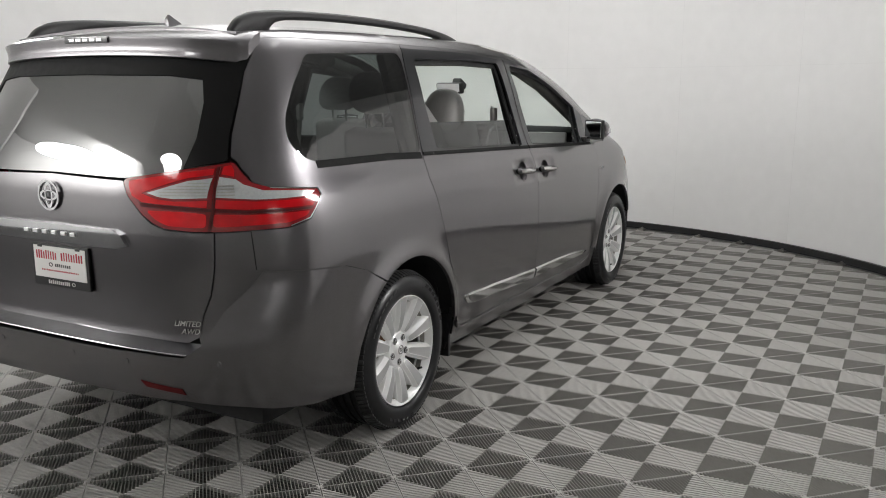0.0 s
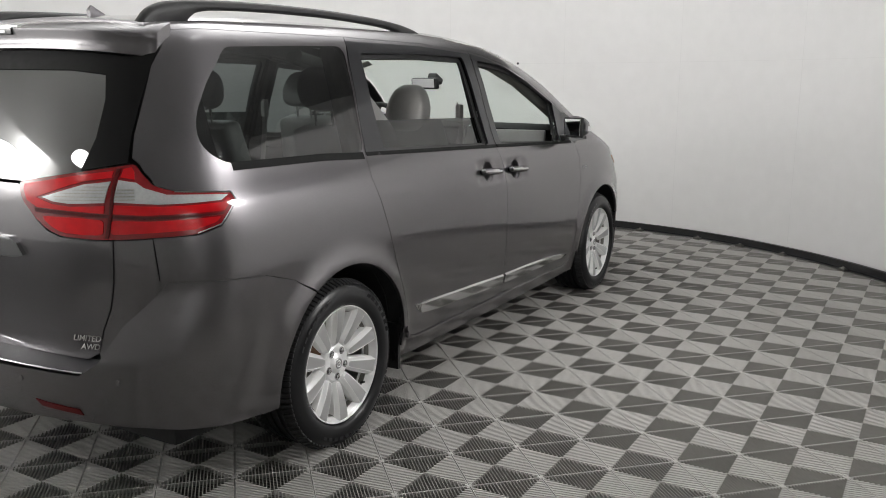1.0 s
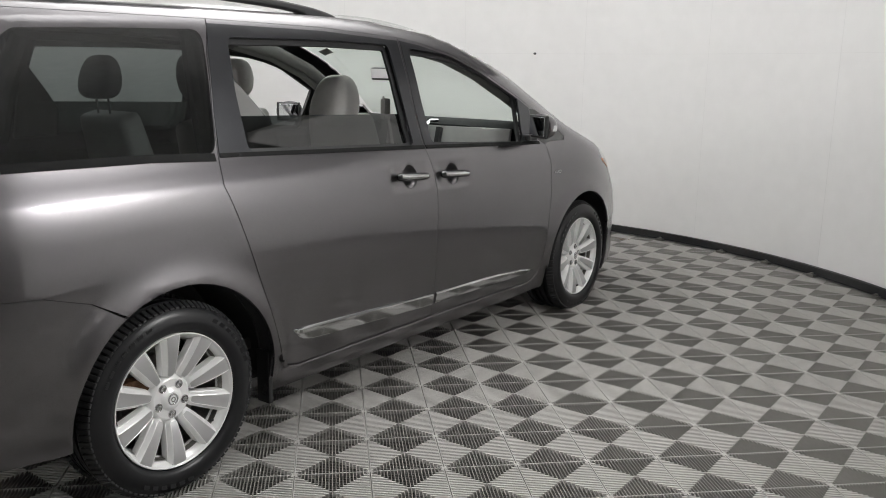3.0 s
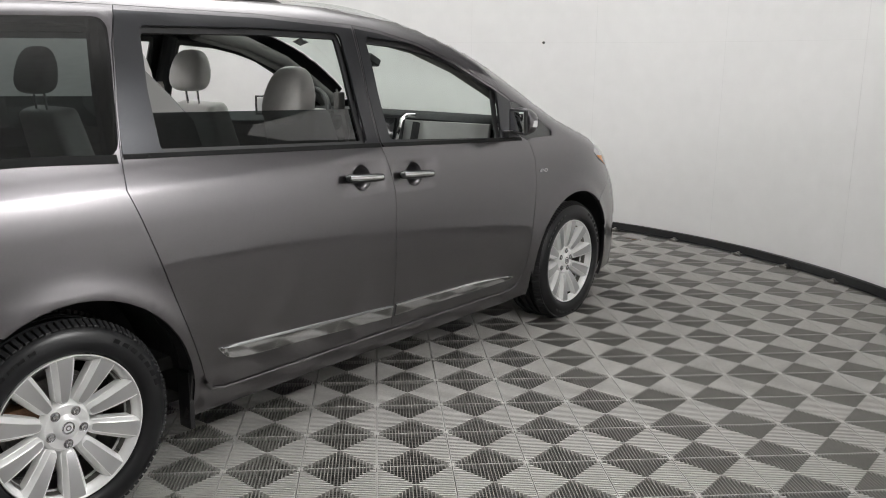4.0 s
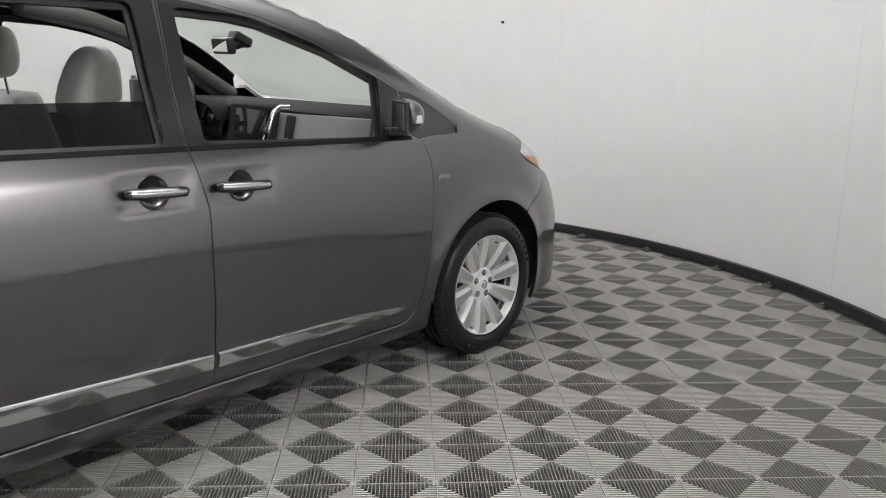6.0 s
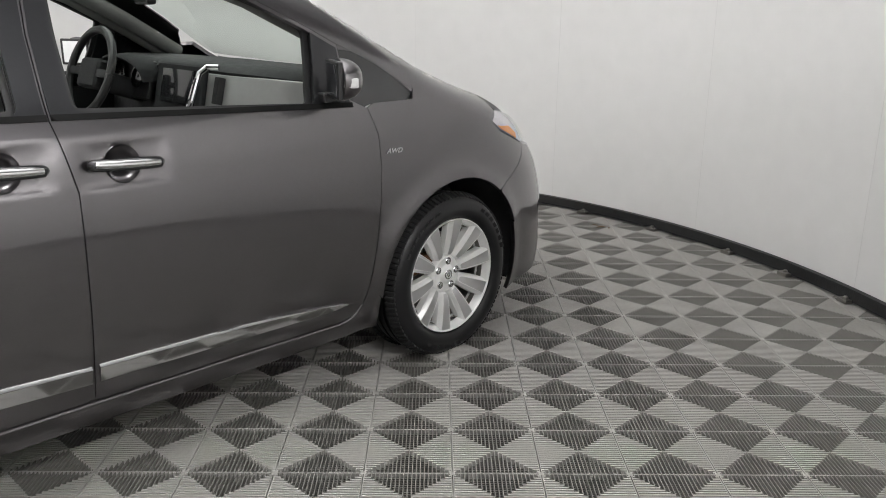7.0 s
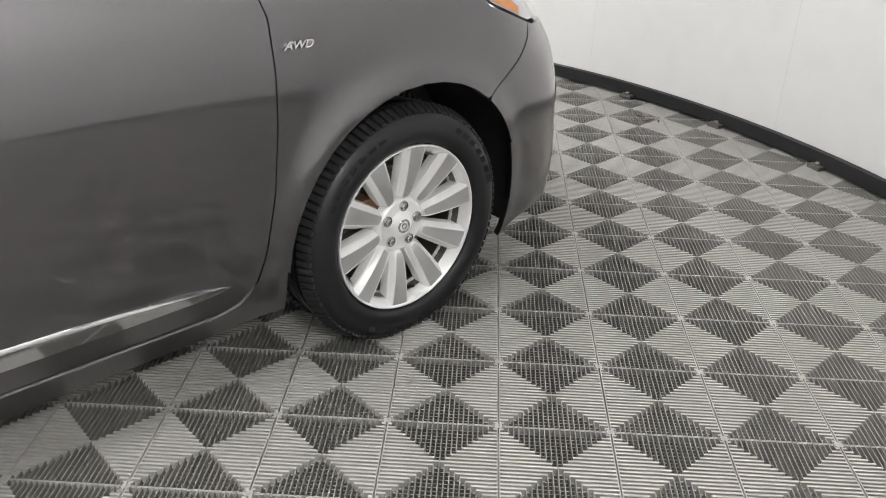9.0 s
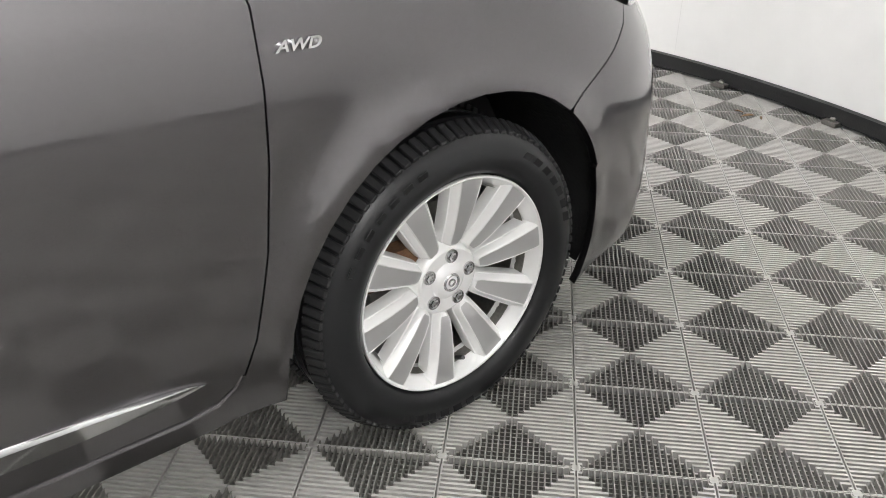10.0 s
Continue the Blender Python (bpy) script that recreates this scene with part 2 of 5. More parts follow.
def slab(name, x0, x1, y0, y1, z0, z1, mat, label, category):
    ob = part(name, box_bm((x1 - x0, y1 - y0, z1 - z0), ((x0 + x1) / 2, (y0 + y1) / 2, (z0 + z1) / 2)), mat, None, label, smooth=False)
    return tagged(ob, category=category, kind="structure")


HX0, HX1, HY0, HY1 = -10.0, 4.5, -7.5, 5.5
slab("ceiling_hall", HX0, -4.6, HY0, HY1, CEILING, CEILING + 0.15, HALLWALL, "plain light hall ceiling", "ceiling")
slab("ceiling_booth", -4.6, HX1, HY0, HY1, CEILING, CEILING + 0.15, DARKCEIL, "plain grey ceiling over the booth", "ceiling")
slab("wall_south", HX0, HX1, HY0 - 0.15, HY0, -0.1, CEILING, HALLWALL, "plain grey hall wall", "wall")
slab("wall_north", HX0, HX1, HY1, HY1 + 0.15, -0.1, CEILING, HALLWALL, "plain grey hall wall", "wall")
slab("wall_west", HX0 - 0.15, HX0, HY0, HY1, -0.1, CEILING, HALLWALL, "plain grey hall wall", "wall")
slab("wall_east", HX1, HX1 + 0.15, HY0, HY1, -0.1, CEILING, HALLWALL, "plain grey hall wall", "wall")
floor = slab("floor", HX0, HX1, HY0, HY1, -0.1, -0.026, SUBFLOOR, "floor of interlocking ribbed grey plastic tiles", "floor")

# ---- the car's body surface ----
# local frame: x to the car's right, y ahead from the rear axle, z up
HEADING = -43.92
car = new("minivan")
CAR_X, CAR_Y = -2.38927, -2.02386
car.matrix_world = Matrix.Translation((CAR_X, CAR_Y, 0)) @ pose(0, 0, 0, 0, 0, HEADING) @ Matrix.Translation((-0.93, 0, 0))
tagged(car, "dark grey metallic minivan parked with side windows lowered", "minivan")

half_width = hermite(
    [0.15, 0.2, 0.3, 0.45, 0.6, 0.8, 0.95, 1.05, 1.12, 1.16, 1.3, 1.45, 1.575, 1.66, 1.75],
    [0.875, 0.898, 0.925, 0.945, 0.955, 0.957, 0.948, 0.93, 0.902, 0.883, 0.835, 0.785, 0.735, 0.70, 0.655])
rear_end = hermite(
    [0.15, 0.55, 0.62, 0.75, 0.95, 1.1, 1.2, 1.4, 1.6, 1.75],
    [-1.0, -1.0, -0.99, -0.985, -0.99, -0.985, -0.955, -0.86, -0.75, -0.66])
front_end = hermite([0.15, 0.3, 0.5, 0.7, 0.85, 0.95, 1.05, 1.75], [4.07, 4.085, 4.06, 3.985, 3.86, 3.79, 3.68, 3.5])
top_edge = hermite(
    [-1.1, -0.8, -0.6, -0.2, 0.4, 1.0, 1.4, 1.65, 1.9, 2.13, 2.4, 2.67, 2.85, 3.0, 3.2, 3.35, 3.5, 3.65, 3.8, 4.0],
    [1.60, 1.645, 1.675, 1.70, 1.712, 1.715, 1.71, 1.697, 1.668, 1.612, 1.515, 1.375, 1.265, 1.18, 1.095, 1.05, 0.995, 0.93, 0.86, 0.76])
edge_round = hermite([-1.1, 1.2, 2.0, 2.6, 3.0, 3.3, 4.0], [0.085, 0.09, 0.14, 0.15, 0.11, 0.09, 0.09])
crown = hermite([-0.9, 0.0, 1.4, 2.0, 2.75, 2.95, 3.06, 3.3, 4.0], [0.03, 0.042, 0.05, 0.10, 0.085, 0.01, -0.02, 0.0, 0.05])
Y_REAR, A_REAR, N_REAR = -0.35, 0.65, 3.1
Y_FRONT, A_FRONT, N_FRONT = 2.85, 1.1, 3.6
REAR_AXLE, FRONT_AXLE, HUB_Z = 0.0, 3.036, 0.333
ARCH_R = 0.42


U_TAIL, U_NOSE = Y_REAR - A_REAR * math.pi / 2, Y_FRONT + A_FRONT * math.pi / 2


def side_x(y, z):
    w = half_width(z)
    soft = edge_round(y)
    d = np.clip((z - (top_edge(y) - soft)) / soft, 0, 1)
    w = w - soft * (1 - np.sqrt(1 - d * d * 0.999))
    for yc in (REAR_AXLE + 0.03, FRONT_AXLE + 0.015):
        rr = np.hypot(y - yc, z - 0.33)
        w = w + 0.02 * np.exp(-((rr - 0.42) / 0.055) ** 2)
    for yh, zh in ((1.325, 1.003), (1.655, 0.987)):
        # dished recesses behind the handles
        dy, dz = np.abs(y - yh), np.abs(z - zh)
        w = w - 0.009 * np.exp(-((dy / 0.132) ** 8) - (dz / 0.056) ** 8)
    return w


def body(u, z):
    """The point of the right body side at u (the length along, wrapped round both ends) and height z."""
    u, z = np.asarray(u, float), np.asarray(z, float)
    pr = np.clip((Y_REAR - u) / A_REAR, 0, math.pi / 2)
    pf = np.clip((u - Y_FRONT) / A_FRONT, 0, math.pi / 2)
    kr = (np.cos(pr) ** N_REAR + np.sin(pr) ** N_REAR) ** (-1 / N_REAR)
    kf = (np.cos(pf) ** N_FRONT + np.sin(pf) ** N_FRONT) ** (-1 / N_FRONT)
    y = np.clip(u, Y_REAR, Y_FRONT) - (Y_REAR - rear_end(z)) * np.sin(pr) * kr + (front_end(z) - Y_FRONT) * np.sin(pf) * kf
    x = side_x(y, z) * np.cos(pr) * kr * np.cos(pf) * kf
    return np.stack([x, y, z], -1)


def to_u(kind, a, z):
    """u from a length y on the side ('s'), or from a width x on the rear ('r') or the front ('f')."""
    if kind == "s":
        if a < Y_REAR:
            t = min((Y_REAR - a) / (Y_REAR - float(rear_end(z))), 1)
            return Y_REAR - A_REAR * math.atan2(t, (1 - t**N_REAR) ** (1 / N_REAR))
        if a > Y_FRONT:
            t = min((a - Y_FRONT) / (float(front_end(z)) - Y_FRONT), 1)
            return Y_FRONT + A_FRONT * math.atan2(t, (1 - t**N_FRONT) ** (1 / N_FRONT))
        return a
    n, w = (N_REAR, float(side_x(rear_end(z), z))) if kind == "r" else (N_FRONT, float(side_x(front_end(z), z)))
    c = min(max(a / w, 0), 1)
    angle = math.atan2((1 - c**n) ** (1 / n), c)
    return Y_REAR - A_REAR * angle if kind == "r" else Y_FRONT + A_FRONT * angle


def normals_of(surface, u, v, e=0.004):
    du, dv = surface(u + e, v) - surface(u - e, v), surface(u, v + e) - surface(u, v - e)
    n = np.cross(du, dv)
    return n / np.maximum(np.linalg.norm(n, axis=-1, keepdims=True), 1e-9)


def inside(poly, pts):
    """Which points lie inside a polygon."""
    poly, x, y = np.asarray(poly), pts[:, 0], pts[:, 1]
    hit = np.zeros(len(pts), bool)
    for (x0, y0), (x1, y1) in zip(poly, np.roll(poly, -1, 0)):
        cross = ((y0 > y) != (y1 > y)) & (x < (x1 - x0) * (y - y0) / (y1 - y0 if y1 != y0 else 1e-12) + x0)
        hit ^= cross
    return hit


def dense(poly, step):
    out = []
    for a, b in zip(poly, poly[1:] + poly[:1]):
        n = max(1, int(math.hypot(b[0] - a[0], b[1] - a[1]) / step + 0.5))
        out += [(a[0] + (b[0] - a[0]) * k / n, a[1] + (b[1] - a[1]) * k / n) for k in range(n)]
    return out


def sheet(name, outline, mat, parent, surface=body, off=0.0, holes=(), depth=0.018, step=0.035, mirror=False, label="", inset=0.0017, both=False):
    """A bent panel: the part of a surface within an outline, with its edges folded inwards."""
    loops = [dense(list(outline), step)] + [dense(list(h), step) for h in holes]
    if inset:
        shrunk = []
        for i, lp in enumerate(loops):
            p = np.array(lp)
            area = 0.5 * np.sum(p[:, 0] * np.roll(p[:, 1], -1) - np.roll(p[:, 0], -1) * p[:, 1])
            tan = np.roll(p, -1, 0) - np.roll(p, 1, 0)
            tan /= np.maximum(np.linalg.norm(tan, axis=1, keepdims=True), 1e-9)
            n = np.stack([-tan[:, 1], tan[:, 0]], 1) * np.sign(area) * (1 if i == 0 else -1)
            shrunk.append([tuple(q) for q in p + n * inset])
        loops = shrunk
    if both:
        loops = [[(min(max(q[0], U_TAIL), U_NOSE), q[1]) for q in lp] for lp in loops]
        loops = [[q if U_TAIL + 0.006 < q[0] < U_NOSE - 0.006 else (U_TAIL if q[0] < 0 else U_NOSE, q[1]) for q in lp] for lp in loops]
    pts, edges = [], []
    for lp in loops:
        k = len(pts)
        edges += [(k + i, k + (i + 1) % len(lp)) for i in range(len(lp))]
        pts += lp
    lo, hi = np.min(loops[0], 0), np.max(loops[0], 0)
    gx, gy = np.meshgrid(np.arange(lo[0] + step / 2, hi[0], step), np.arange(lo[1] + step / 2, hi[1], step))
    grid = np.stack([gx.ravel(), gy.ravel()], 1)
    if len(grid):
        keep = inside(loops[0], grid)
        for h in loops[1:]:
            keep &= ~inside(h, grid)
        near = np.array(pts)
        gap = np.min(np.hypot(grid[:, None, 0] - near[None, :, 0], grid[:, None, 1] - near[None, :, 1]), 1)
        grid = grid[keep & (gap > 0.45 * step)]
    co, ed, fa = delaunay_2d_cdt([Vector(p) for p in pts] + [Vector(p) for p in grid], edges, [], 0, 1e-6)[:3]
    co = np.array([tuple(c) for c in co])
    fa = np.array([f for f in fa if len(f) == 3])
    mid = co[fa].mean(1)
    keep = inside(loops[0], mid)
    for h in loops[1:]:
        keep &= ~inside(h, mid)
    fa = fa[keep]
    n = normals_of(surface, co[:, 0], co[:, 1])
    p = surface(co[:, 0], co[:, 1]) + n * off
    tri = p[fa]
    flip = np.sum(np.cross(tri[:, 1] - tri[:, 0], tri[:, 2] - tri[:, 0]) * n[fa[:, 0]], 1) < 0
    fa[flip] = fa[flip][:, ::-1]
    count = {}
    for f in fa:
        for a, b in ((f[0], f[1]), (f[1], f[2]), (f[2], f[0])):
            count[(a, b)] = count.get((a, b), 0) + 1
    rim = [(a, b) for (a, b) in count if (b, a) not in count and not (both and abs(p[a][0]) < 0.004 and abs(p[b][0]) < 0.004)]
    verts, norms, faces = list(p), list(n), [tuple(f) for f in fa]
    if depth:
        made = {}
        for a, b in rim:
            side = np.cross(p[b] - p[a], n[a])
            side /= max(np.linalg.norm(side), 1e-9)
            ids = []
            for k in (a, b):
                for d in (0, depth):
                    verts.append(p[k] - n[k] * d)
                    norms.append(side)
                    ids.append(len(verts) - 1)
            faces.append((ids[0], ids[1], ids[3], ids[2]))
    verts, norms = np.array(verts), np.array(norms)
    if both:
        k = len(verts)
        faces += [tuple(i + k for i in f[::-1]) for f in faces]
        verts, norms = np.concatenate([verts, verts * (-1, 1, 1)]), np.concatenate([norms, norms * (-1, 1, 1)])
    if mirror:
        verts, norms, faces = verts * (-1, 1, 1), norms * (-1, 1, 1), [f[::-1] for f in faces]
    return link_mesh(name, verts, faces, mat, parent, True, label, norms)


def shrink(poly, d):
    """A polygon moved inwards by d all round."""
    p = np.array(poly)
    area = np.sum(p[:, 0] * np.roll(p[:, 1], -1) - np.roll(p[:, 0], -1) * p[:, 1])
    tan = np.roll(p, -1, 0) - np.roll(p, 1, 0)
    tan /= np.maximum(np.linalg.norm(tan, axis=1, keepdims=True), 1e-9)
    return [tuple(q) for q in p + np.stack([-tan[:, 1], tan[:, 0]], 1) * np.sign(area) * d]


def outline(*pts, rounds=0):
    """A polygon on the body from points (kind, a, z); plain pairs lie on the side."""
    flat = [(to_u(*p), p[2]) if len(p) == 3 else (to_u("s", *p), p[1]) for p in pts]
    return fillet(flat, rounds) if rounds else flat


def arch(yc, a0, a1, r=ARCH_R, steps=14, zc=0.33):
    """Points along a wheel arch from one angle to another, in degrees from the front."""
    return [(yc + r * math.cos(radians(a0 + (a1 - a0) * k / steps)), zc + r * math.sin(radians(a0 + (a1 - a0) * k / steps))) for k in range(steps + 1)]


def side_frame(y, z, off):
    u, v = np.array([y]), np.array([z])
    n = Vector(normals_of(body, u, v)[0])
    p = Vector(body(u, v)[0]) + n * off
    right = Vector((0, 1, 0)) - n * n.y
    right.normalize()
    up = n.cross(right)
    return Matrix.Translation(p) @ Matrix((right, up, n)).transposed().to_4x4()

# ---- the car's panels ----
RA, FA = REAR_AXLE + 0.03, FRONT_AXLE + 0.024
WIN_SLIDE = outline((0.462, 1.597), (1.0, 1.605), (1.405, 1.597), (1.40, 1.36), (1.405, 1.14), (0.425, 1.178), (0.43, 1.40), rounds=0.03)
WIN_FRONT = outline((1.555, 1.585), (1.80, 1.567), (1.95, 1.54), (2.09, 1.503), (2.30, 1.42), (2.425, 1.355), (2.40, 1.22), (2.36, 1.092), (1.55, 1.138), (1.545, 1.35), rounds=0.03)
GLASS_QUARTER = outline((-0.37, 1.597), (0.00, 1.612), (0.352, 1.622), (0.300, 1.35), (0.272, 1.178), (-0.20, 1.19), (-0.535, 1.205), (-0.605, 1.275), (-0.582, 1.37), (-0.50, 1.48), rounds=0.055)
GLASS_CORNER = outline((2.526, 1.278), (2.60, 1.262), (2.74, 1.19), (2.83, 1.108), (2.80, 1.084), (2.62, 1.083), (2.576, 1.072), (2.526, 1.092))

SLIDING = outline(
    (0.395, 1.665), (1.0, 1.66), (1.50, 1.635), (1.475, 1.345), (1.478, 1.118), (1.516, 0.923), (1.512, 0.60), (1.505, 0.30),
    (1.48, 0.292), (0.60, 0.298), (0.535, 0.311), (0.508, 0.342), (0.463, 0.476), (0.365, 0.77), (0.262, 1.07), (0.277, 1.17), (0.30, 1.328), (0.345, 1.53))
FRONT_DOOR = outline(
    (1.50, 1.635), (1.65, 1.618), (1.90, 1.566), (2.13, 1.485), (2.40, 1.36), (2.53, 1.292), (2.53, 1.10), (2.595, 1.07), (2.629, 0.97), (2.634, 0.85), (2.629, 0.72),
    (2.611, 0.57), (2.576, 0.40), (2.549, 0.32), (2.50, 0.287), (2.44, 0.277), (1.53, 0.291), (1.505, 0.30), (1.512, 0.60), (1.516, 0.923), (1.478, 1.118), (1.475, 1.345))
QUARTER = outline(
    (0.395, 1.665), (0.345, 1.53), (0.30, 1.328), (0.277, 1.17), (0.262, 1.07), (0.365, 0.77), (0.463, 0.476), (0.497, 0.37), (0.449, 0.37), *arch(RA, 8, 121),
    (-0.30, 0.755), (-0.45, 0.803), (-0.60, 0.818), (-0.81, 0.836), (-0.815, 0.984), (-0.70, 0.984), (-0.615, 1.005), (-0.535, 1.085), (-0.545, 1.112),
    (-0.734, 1.129), (-0.775, 1.148), ("r", 0.778, 1.168), ("r", 0.756, 1.192), ("r", 0.738, 1.218), ("r", 0.718, 1.235), ("r", 0.701, 1.31), ("r", 0.688, 1.42), ("r", 0.669, 1.53), ("r", 0.650, 1.622), (-0.585, 1.650), (-0.45, 1.66))
FENDER = outline(
    (2.595, 1.07), (2.63, 1.085), (2.83, 1.085), (2.845, 1.12), (2.86, 1.228), *[(y, float(top_edge(y)) - 0.001) for y in (2.9, 3.0, 3.1, 3.2, 3.28)], (3.33, 1.0), (3.29, 0.96), (3.35, 0.91), (3.46, 0.868),
    (3.56, 0.83), (3.55, 0.79), (3.50, 0.745), (3.42, 0.70), (3.335, 0.665), *arch(FA, 52, 180), (2.62, 0.35), (2.575, 0.325), (2.551, 0.322), (2.576, 0.40), (2.611, 0.57), (2.629, 0.72), (2.634, 0.85), (2.629, 0.97))
FRONT_BUMPER = outline(
    (3.335, 0.665), (3.42, 0.70), (3.50, 0.745), (3.55, 0.79), (3.56, 0.83), (3.60, 0.817), ("f", 0.55, 0.78), ("f", 0.0, 0.74), ("f", 0.0, 0.52), ("f", 0.6, 0.52), (3.615, 0.519), (3.468, 0.50), *arch(FA, 24, 50, steps=5))
BUMPER_LOWER = outline((3.468, 0.50), (3.615, 0.519), ("f", 0.6, 0.52), ("f", 0.0, 0.52), ("f", 0.0, 0.17), ("f", 0.6, 0.17), (3.58, 0.185), (3.45, 0.165), *arch(FA, -18, 22, steps=6))
HEADLIGHT = outline((3.335, 1.0), (3.295, 0.958), (3.355, 0.915), (3.46, 0.873), (3.56, 0.835), ("f", 0.55, 0.79), ("f", 0.5, 0.88), (3.58, 0.93), (3.45, 0.975))
ROCKER = outline((0.445, 0.42), (0.49, 0.42), (0.508, 0.35), (0.535, 0.317), (0.60, 0.303), (1.48, 0.298), (2.44, 0.272), (2.50, 0.282), (2.546, 0.308), (2.575, 0.322), (2.62, 0.347), (2.645, 0.335), (2.64, 0.20), (2.50, 0.185), (0.60, 0.195), (0.44, 0.20))
LAMP = outline(
    (-0.815, 0.988), (-0.703, 0.99), (-0.622, 1.01), (-0.545, 1.085), (-0.552, 1.106), (-0.734, 1.123), (-0.781, 1.143), ("r", 0.77, 1.165), ("r", 0.748, 1.19), ("r", 0.733, 1.213), ("r", 0.60, 1.190),
    ("r", 0.375, 1.153), ("r", 0.40, 1.10), ("r", 0.455, 1.043), ("r", 0.50, 1.01), ("r", 0.546, 0.992), ("r", 0.64, 0.985), ("r", 0.74, 0.985), rounds=0.014)
TAILGATE = outline(
    ("r", 0.0, 1.16), ("r", 0.365, 1.15), ("r", 0.39, 1.10), ("r", 0.445, 1.04), ("r", 0.49, 1.003), ("r", 0.54, 0.985), ("r", 0.64, 0.978), ("r", 0.712, 0.978), ("r", 0.712, 0.93), ("r", 0.707, 0.844), ("r", 0.69, 0.75), ("r", 0.663, 0.68),
    ("r", 0.648, 0.60), ("r", 0.61, 0.578), ("r", 0.4, 0.587), ("r", 0.0, 0.588))
CORNER = outline(
    ("r", 0.712, 0.978), (-0.815, 0.982), (-0.81, 0.84), (-0.74, 0.83), (-0.80, 0.70), ("r", 0.735, 0.57), ("r", 0.66, 0.548), ("r", 0.645, 0.60), ("r", 0.663, 0.68), ("r", 0.69, 0.75), ("r", 0.707, 0.844), ("r", 0.712, 0.93))
REAR_GLASS = outline(("r", 0.0, 1.165), ("r", 0.37, 1.158), ("r", 0.60, 1.196), ("r", 0.715, 1.22), ("r", 0.698, 1.31), ("r", 0.685, 1.42), ("r", 0.672, 1.53), ("r", 0.66, 1.60), ("r", 0.0, 1.61))
GARNISH = outline(("r", 0.0, 0.978), ("r", 0.33, 0.974), ("r", 0.365, 0.958), ("r", 0.392, 0.915), ("r", 0.35, 0.906), ("r", 0.0, 0.903))

bumper_out = hermite([0.15, 0.25, 0.35, 0.48, 0.58, 0.64, 0.8], [-0.96, -1.03, -1.07, -1.10, -1.105, -1.085, -1.0])


def bumper(u, z):
    """The rear bumper's skin, which stands out behind the body."""
    u, z = np.asarray(u, float), np.asarray(z, float)
    pr = np.clip((Y_REAR - u) / A_REAR, 0, math.pi / 2)
    kr = (np.cos(pr) ** N_REAR + np.sin(pr) ** N_REAR) ** (-1 / N_REAR)
    y = np.clip(u, Y_REAR, Y_FRONT) - (Y_REAR - bumper_out(z)) * np.sin(pr) * kr
    x = (side_x(y, z) - 0.03 * np.clip((0.35 - z) / 0.2, 0, 1) ** 2) * np.cos(pr) * kr
    return np.stack([x, y, z], -1)


def chin(u, z):
    """The front bumper's lower skin, which stands out at its foot."""
    p = body(u, z)
    k = np.clip((0.52 - np.asarray(z, float)) / 0.35, 0, 1) ** 0.8
    lip = np.clip((0.50 - np.asarray(z, float)) / 0.33, 0, 1) ** 2
    return p + np.stack([0.040 * lip * np.clip(p[..., 0] / 0.6, 0, 1), -0.010 * k, 0 * k], -1)


REAR_BUMPER = [(to_u(k, a, z), z) for k, a, z in [
    ("r", 0.0, 0.575), ("r", 0.5, 0.568), ("r", 0.66, 0.555), ("r", 0.715, 0.60), ("r", 0.76, 0.71), ("s", -0.79, 0.838), ("s", -0.60, 0.820), ("s", -0.45, 0.805), ("s", -0.30, 0.757)]
    + [("s", *p) for p in arch(RA, 122, 187, steps=8)] + [("s", -0.44, 0.275), ("s", -0.60, 0.292), ("s", -0.75, 0.325), ("r", 0.80, 0.352), ("r", 0.64, 0.386), ("r", 0.36, 0.402), ("r", 0.0, 0.408)]]


ROOF_SIDE = [(-0.575, 1.65), (-0.45, 1.66), (0.395, 1.665), (1.0, 1.66), (1.50, 1.635), (1.65, 1.618), (1.90, 1.566), (2.13, 1.485), (2.40, 1.36), (2.53, 1.292), (2.67, 1.232), (2.845, 1.12), (2.86, 1.228)]
ROOF_SIDE = outline(*ROOF_SIDE, *[(y, float(top_edge(y)) - 0.0005) for y in np.arange(2.8, -0.56, -0.1)])


def top(a, y):
    """The upper skin: a is the width as a part of the half width, y the length."""
    a, y = np.asarray(a, float), np.asarray(y, float)
    z = top_edge(y)
    w = side_x(y, z)
    t = np.clip((y - Y_FRONT) / (front_end(z) - Y_FRONT), 0, 0.999)
    w = w * (1 - t**N_FRONT) ** (1 / N_FRONT)
    return np.stack([w * a, y, z + crown(y) * (1 - a * a)], -1)


def top_sheet(name, y0, y1, mat, parent, a=1.0, label="", off=0.0, depth=0.015, bow=0.0):
    edge = [(-a, y0), (-a / 2, y0 - bow * 0.75), (0, y0 - bow), (a / 2, y0 - bow * 0.75), (a, y0), (a, y1), (a / 2, y1 + bow * 0.75), (0, y1 + bow), (-a / 2, y1 + bow * 0.75), (-a, y1)]
    return sheet(name, edge, mat, parent, surface=lambda u, v: top(u, v), off=off, depth=depth, step=0.05, label=label)


roof = top_sheet("roof", -0.62, 1.58, PAINT, car, label="dark grey metallic roof panel")
windshield = top_sheet("windshield", 1.6, 3.02, CLEAR, car, a=0.995, label="clear greenish windshield", depth=0.0)
for y0, y1 in ((2.12, 2.17), (2.24, 2.31)):
    sheet("sticker", [(-0.93, y0), (-0.80, y0), (-0.80, y1), (-0.93, y1)], DASHGREY, windshield, surface=lambda u, v: top(u, v), off=-0.004, depth=0.001, step=0.05, label="small grey sticker inside the glass")
